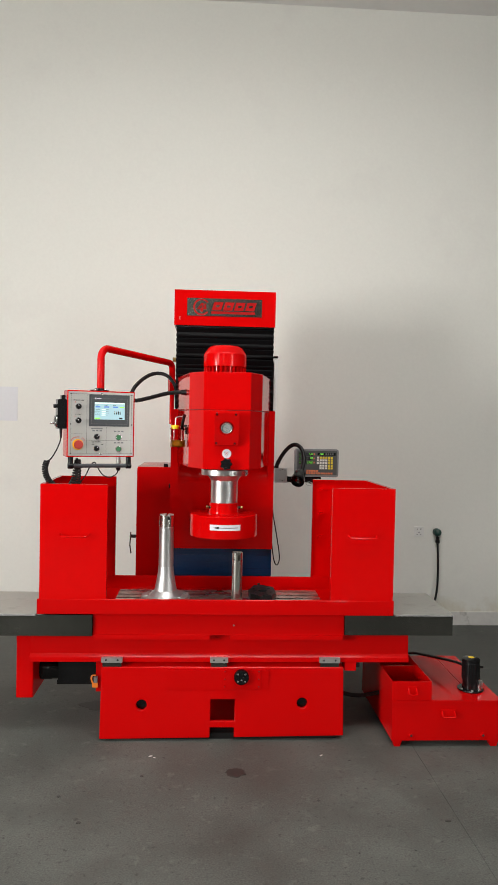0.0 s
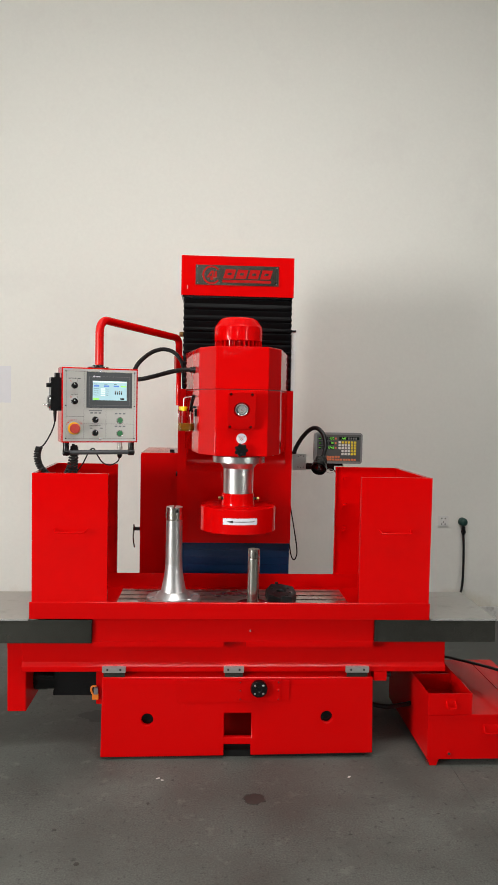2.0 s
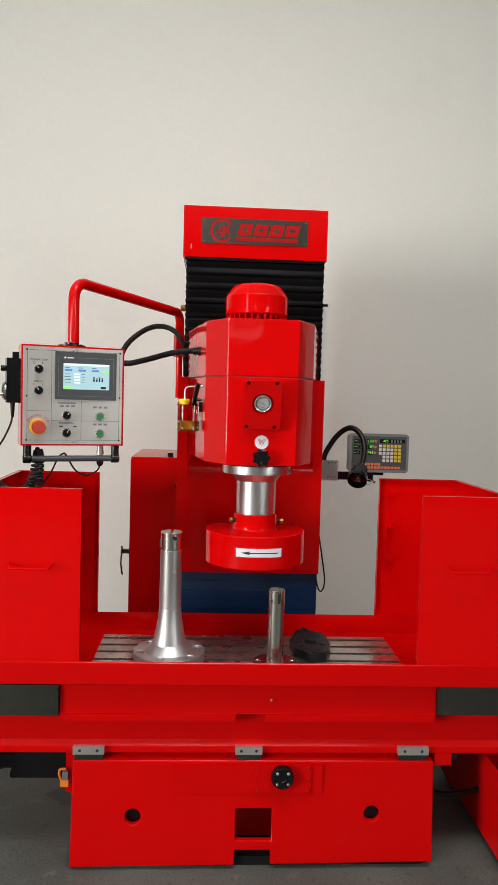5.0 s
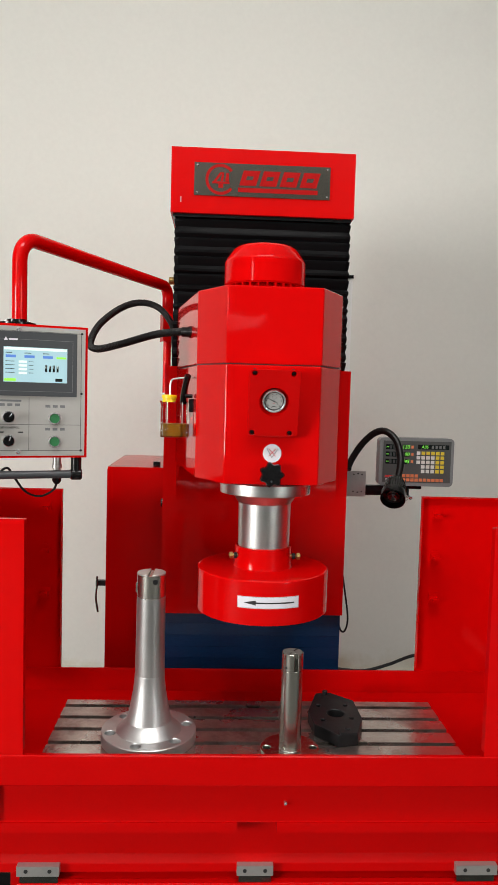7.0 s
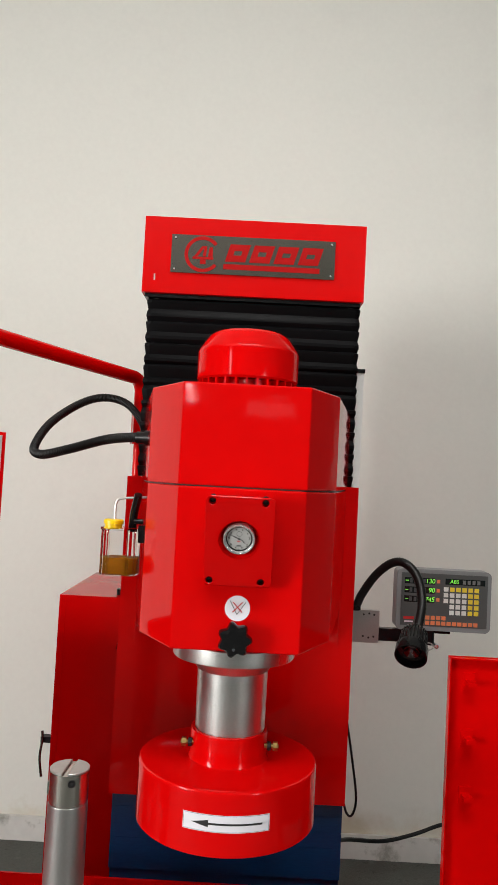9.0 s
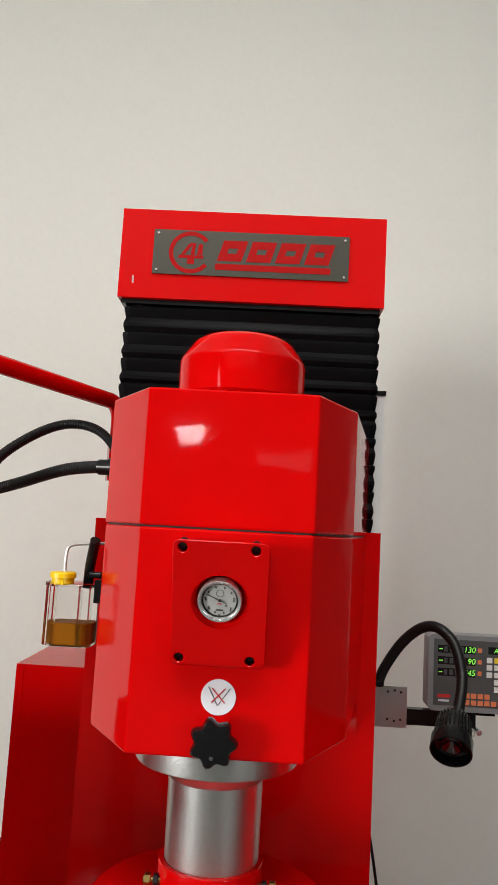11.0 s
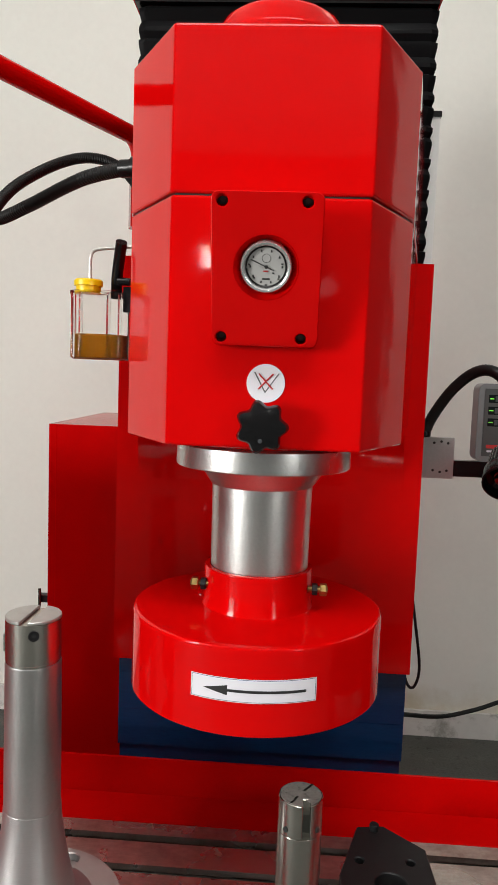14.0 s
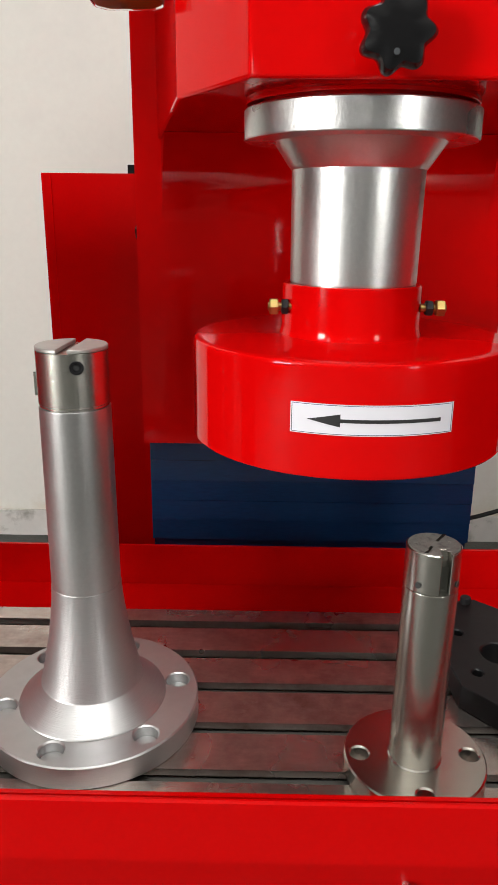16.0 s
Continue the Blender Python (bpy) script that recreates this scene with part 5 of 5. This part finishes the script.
def build_small_mandrel():
    cx, cy = 0.6110, 3.6710
    t = thing("flanged_mandrel", "short steel flanged mandrel with a keyed slotted end on the table", "mandrel", (cx, cy, 0.605))
    part("flange", drilled_disc(cx, cy, 0.6053, 0.6245, 0.0685, 0.0088, 0.0535, 4, radians(-90)), TURNED, t)
    part("post", lathe([(0, 0.6247), (0.0262, 0.6247), (0.0249, 0.6262), (0.0246, 0.8099), (0.0242, 0.8105), (0, 0.8105)], (cx, cy, 0), seg=56), TURNED, t)
    # keyed end: a round bar with a slot cut into its front and a shallow cross slot on top
    r, s0, s1 = 0.0246, 0.0020, 0.0108
    a0, a1 = math.asin(s1 / r) - math.pi / 2, 1.5 * math.pi + math.asin(s0 / r)
    rim = [(cx + r * math.cos(a0 + (a1 - a0) * k / 48), cy + r * math.sin(a0 + (a1 - a0) * k / 48)) for k in range(49)]
    end = part("keyed_end", prism(rim + [(cx + s0, cy - 0.010), (cx + s1, cy - 0.010)], 0.8107, 0.8492, 0.0007, 1), TURNED, t)
    q = 0.93
    part("end_face", prism([(cx + (x - cx) * q, cy + (y - cy) * q) for x, y in rim] + [(cx + s0 - 0.0006, cy - 0.0092), (cx + s1 + 0.0006, cy - 0.0092)], 0.8490, 0.8500, 0.0002, 1), ROUGH_STEEL, end, "rough grey sawn end face")
    part("key", box(cx + s0 + 0.0003, cx + s1 - 0.0003, cy - 0.0165, cy - 0.0102, 0.8110, 0.8360, 0.0006), DARK_IRON, end)
    for pts in ((0.0, 0.006, 0.0235, -35), (-0.002, 0.0075, 0.0225, 150)):
        bm = box(pts[1], pts[2], -0.0013, 0.0013, 0.8498, 0.8504, 0)
        bmesh.ops.transform(bm, matrix=pose(cx, cy, 0, 0, 0, pts[3] + 90), verts=bm.verts)
        part("cross_slot", bm, DARK_IRON, end)
    part("side_hole", rod((cx - 0.016, cy - 0.0192, 0.819), 0.003, 0.0006, (-0.64, -0.77, 0), 0, 14), PRINT_BLACK, t)
    part("side_hole", rod((cx + 0.0190, cy - 0.0162, 0.819), 0.003, 0.0006, (0.76, -0.65, 0), 0, 14), PRINT_BLACK, t)
    for a in (20, 100, 165, 230, 305):
        part("end_screw", rod((cx + 0.017 * math.cos(radians(a)), cy + 0.017 * math.sin(radians(a)), 0.8500), 0.0030, 0.0006, w=0.0002, seg=12), ROUGH_STEEL, t)


def build_fixture():
    t = thing("fixture_plate", "thick black steel fixture plate with holes lying on the table", "plate", (0.742, 3.83, 0.605))
    ou = [(0.708, 3.948), (0.748, 3.954), (0.803, 3.905), (0.806, 3.80), (0.779, 3.717), (0.732, 3.708), (0.681, 3.766), (0.675, 3.84)]
    holes = [ring_points(0.743, 3.828, 0.022, 30)] + [ring_points(x, y, 0.0065, 14) for x, y in ((0.705, 3.872), (0.776, 3.874), (0.706, 3.79), (0.779, 3.80))]
    body = part("body", cut_plate(ou, holes, lambda u, v: (u, v, 0.6053), (0, 0, 0.0295), 0.0015), BLACK_OXIDE, t)
    part("clamp_block", box(0.735, 0.775, 3.7095, 3.726, 0.635, 0.641, 0.002), BLACK_OXIDE, body)
    part("clamp_screw", rod((0.756, 3.730, 0.635), 0.007, 0.009, w=0.001, seg=14), BLACK_OXIDE, body)
    part("clamp_screw", rod((0.733, 3.942, 0.635), 0.007, 0.010, w=0.001, seg=14), BLACK_OXIDE, body)


build_large_mandrel()
build_small_mandrel()
build_fixture()


# ---- coolant tank ----
def build_tank():
    x0, x1, y0, y1, z0, z1 = 1.316, 1.815, 3.530, 4.150, 0.030, 0.211
    t = thing("coolant_tank", "low red steel coolant tank standing on the floor", "tank", (0.5 * (x0 + x1), 3.84, 0))
    part("body", box(x0, x1, y0, y1, z0, z1 - 0.002, 0.002), RED_SATIN, t)
    for x in (x0 + 0.004, x1 - 0.05):
        for y in (y0 + 0.004, y1 - 0.05):
            bm = bmesh.new()
            lo = [bm.verts.new(p) for p in ((x + 0.01, y + 0.002, 0.0004), (x + 0.036, y + 0.002, 0.0004), (x + 0.036, y + 0.04, 0.0004), (x + 0.01, y + 0.04, 0.0004))]
            hi = [bm.verts.new(p) for p in ((x, y, 0.0298), (x + 0.046, y, 0.0298), (x + 0.046, y + 0.046, 0.0298), (x, y + 0.046, 0.0298))]
            bm.faces.new(lo)
            bm.faces.new(hi)
            for k in range(4):
                bm.faces.new((lo[k], lo[(k + 1) % 4], hi[(k + 1) % 4], hi[k]))
            part("foot", bm, RED_SATIN, t)
    part("lid", box(1.494, 1.700, y0 - 0.002, y1 + 0.002, z1 - 0.0015, z1 + 0.002, 0.001), RED_SATIN, t)
    part("pump_deck", box(1.7035, x1 + 0.002, y0 - 0.002, y1 + 0.002, z1 - 0.0015, z1 + 0.002, 0.001), RED_SATIN, t)
    part("edge_fold", box(x0 - 0.001, x1 + 0.001, y0 - 0.0035, y0 - 0.0022, z1 - 0.010, z1 - 0.0005, 0), RED_SATIN, t)
    # settling box, open above
    b = thing("settling_box", "open red sheet metal settling box set on the coolant tank", "box", (1.40, 3.72, z1 + 0.002))
    bx0, bx1, by0, by1, bz0, bz1 = 1.312, 1.4925, 3.526, 4.148, 0.2135, 0.300
    part("floor_sheet", box(bx0, bx1, by0, by1, bz0, bz0 + 0.002, 0), RED_SATIN, b)
    part("front_sheet", box(bx0, bx1, by0, by0 + 0.003, bz0 + 0.0022, bz1, 0.001), RED_SATIN, b)
    part("rear_sheet", box(bx0, bx1, by1 - 0.003, by1, bz0 + 0.0022, bz1, 0.001), RED_SATIN, b)
    part("side_sheet", box(bx0, bx0 + 0.003, by0 + 0.0032, by1 - 0.0032, bz0 + 0.0022, bz1, 0.001), RED_SATIN, b)
    part("side_sheet", box(bx1 - 0.003, bx1, by0 + 0.0032, by1 - 0.0032, bz0 + 0.0022, bz1, 0.001), RED_SATIN, b)
    part("divider", box(bx0 + 0.0035, bx1 - 0.0035, 3.78, 3.783, bz0 + 0.0022, bz1 - 0.015, 0.001), RED_SATIN, b)
    def pull(parent, x, z, w, h, y):
        p = part("pull_plate", box(x - w, x + w, y - 0.002, y - 0.0002, z - h, z + h, 0.0006), RED, parent)
        part("pull_handle", sweep(curve_points([(x - w * 0.8, y - 0.002, z + h * 0.5), (x - w * 0.85, y - 0.014, z - h * 0.2), (x - w * 0.7, y - 0.018, z - h * 0.7), (x + w * 0.7, y - 0.018, z - h * 0.7), (x + w * 0.85, y - 0.014, z - h * 0.2), (x + w * 0.8, y - 0.002, z + h * 0.5)], 4), 0.0035, 8), RED, p)
    pull(b, 1.404, 0.259, 0.021, 0.020, by0)
    pull(t, 1.571, 0.156, 0.034, 0.018, y0 - 0.0036)
    for x in (1.404, 1.735):
        d = part("drain_plug", rod((x, y0, 0.054), 0.011, 0.006, (0, -1, 0), 0.001, 24), RED_SATIN, t)
        part("plug_socket", rod((x, y0 - 0.0059, 0.054), 0.006, 0.0006, (0, -1, 0), 0, 6), PRINT_BLACK, d)


def build_pump():
    cx, cy, z = 1.722, 3.665, 0.2132
    t = thing("coolant_pump", "small black electric coolant pump standing on the tank", "pump", (cx, cy, z))
    part("base_plate", rod((cx, cy, z), 0.060, 0.007, w=0.002, seg=40), BLACK, t)
    part("pump_body", lathe([(0, 0.007), (0.038, 0.007), (0.036, 0.045), (0.040, 0.047), (0.040, 0.128), (0.038, 0.132), (0.041, 0.133), (0.041, 0.145), (0.030, 0.151), (0, 0.152)], (cx, cy, z), seg=40), BLACK, t)
    for k in range(18):
        a = 2 * math.pi * k / 18
        u = Vector((math.cos(a), math.sin(a), 0))
        part("cooling_fin", sweep([Vector((cx, cy, z + 0.055)) + u * 0.040, Vector((cx, cy, z + 0.125)) + u * 0.040], 0.0016, 4), BLACK, t)
    part("rating_disc", rod((cx, cy, z + 0.1515), 0.014, 0.001, w=0, seg=24), YELLOW, t)
    part("outlet_pipe", rod((cx + 0.03, cy - 0.035, z + 0.007), 0.009, 0.035, w=0.002, seg=18), ALU, t)
    part("outlet_elbow", box(cx + 0.022, cx + 0.040, cy - 0.048, cy - 0.030, z + 0.035, z + 0.055, 0.004), ALU, t)
    part("side_tap", rod((cx + 0.04, cy, z + 0.105), 0.006, 0.018, (1, 0, 0), 0.001, 14), BLACK, t)
    for dx, dy in ((-0.048, -0.020), (0.048, -0.018), (-0.010, -0.050), (0.0, 0.050)):
        part("bolt", rod((cx + dx, cy + dy, z + 0.007), 0.006, 0.006, w=0.001, seg=6), STEEL, t)


def cable(name, label, pts, r, at, mat=BLACK_RUBBER, per=10):
    t = thing(name, label, "cable", at)
    part("cord", sweep(curve_points(pts, per), r, 8), mat, t)
    return t


build_tank()
build_pump()
cable("coolant_hose", "black coolant hose lying behind the pump", [(1.715, 3.700, 0.30), (1.70, 3.76, 0.305), (1.665, 3.88, 0.285), (1.62, 4.02, 0.258), (1.575, 4.13, 0.235), (1.55, 4.19, 0.19), (1.545, 4.21, 0.08), (1.55, 4.23, 0.012), (1.60, 4.30, 0.010)], 0.0065, (1.6, 4.0, 0.21))
cable("return_hose", "black return hose from the machine's base to the tank", [(1.085, 3.80, 0.20), (1.13, 3.78, 0.158), (1.20, 3.76, 0.148), (1.27, 3.77, 0.150), (1.318, 3.78, 0.155)], 0.010, (1.2, 3.76, 0.15))


# ---- on the back wall ----
def build_socket():
    t = thing("wall_socket", "white five-pin wall socket plate", "socket", (2.006, Y1, 0.645))
    y = Y1
    pl = part("plate", box(1.972, 2.042, y - 0.009, y - 0.001, 0.646, 0.718, 0.003), KEY_WHITE, t)
    for dx, dz in ((-0.012, 0.020), (0.012, 0.020), (0.0, -0.004), (-0.013, -0.018), (0.013, -0.018)):
        part("pin_slot", box(2.007 + dx - 0.004, 2.007 + dx + 0.004, y - 0.0096, y - 0.0088, 0.680 + dz - 0.0035, 0.680 + dz + 0.0035, 0), PRINT_BLACK, pl)
    p = thing("power_plug", "dark green round plug in the wall with a black cord", "plug", (2.137, Y1, 0.6))
    part("plug_body", lathe([(0, 0.052), (0.017, 0.050), (0.025, 0.043), (0.0275, 0.03), (0.0275, 0.0012), (0, 0.0012)], (2.137, y, 0.680), (0, -1, 0), 32), DARK_GREEN, p)
    part("plug_neck", lathe([(0.012, 0.0), (0.012, -0.025), (0.016, -0.028), (0.016, -0.045), (0.009, -0.052), (0.008, -0.06)], (2.140, y - 0.028, 0.650), seg=16), BLACK, p)
    part("cord", sweep(curve_points([(2.140, y - 0.028, 0.600), (2.145, y - 0.03, 0.50), (2.147, y - 0.03, 0.38), (2.140, y - 0.04, 0.26), (2.118, y - 0.06, 0.19), (2.07, y - 0.09, 0.10), (1.98, y - 0.12, 0.03), (1.85, y - 0.15, 0.012), (1.6, y - 0.17, 0.012)], 10), 0.0078, 10), BLACK_RUBBER, p)
    part("sheet", box(-1.10, -0.868, Y1 - 0.0028, Y1 - 0.001, 1.425, 1.662, 0), PAPER, thing("paper_sheet", "pale bluish sheet of paper pinned to the wall", "paper", (-0.98, Y1, 1.425)))


build_socket()
cable("floor_cable", "black power cable sagging behind the machine", [(0.80, 4.86, 0.42), (0.88, 5.00, 0.30), (0.98, 5.18, 0.225), (1.13, 5.28, 0.178), (1.25, 5.30, 0.20), (1.37, 5.30, 0.245), (1.50, 5.28, 0.26), (1.62, 5.26, 0.20), (1.68, 5.25, 0.05)], 0.0075, (1.1, 5.2, 0.0))
cable("hanging_cable", "thin black cable looped beside the column's foot", [(0.826, 4.60, 0.86), (0.835, 4.62, 0.70), (0.850, 4.66, 0.56), (0.862, 4.68, 0.48), (0.85, 4.70, 0.44), (0.81, 4.72, 0.42)], 0.0045, (0.84, 4.65, 0.42))
for x, y, s, k in ((0.245, 3.452, 0.010, 1), (0.262, 3.440, 0.007, 2), (0.985, 3.45, 0.010, 3), (-0.34, 3.0, 0.008, 5), (1.2, 2.75, 0.006, 6), (0.92, 2.3, 0.005, 7), (0.4, 2.5, 0.005, 8)):
    rnd = random.Random(k)
    bm = bmesh.new()
    bmesh.ops.create_icosphere(bm, subdivisions=1, radius=s, matrix=pose(x, y, s * 0.22, 0, 0, rnd.uniform(0, 180)) @ Matrix.Diagonal((1, 0.45, 0.25, 1)))
    tagged(part("debris_chip", bm, CHIP if k < 5 else OIL), "tiny pale chip of debris on the floor", "debris", "floor debris")
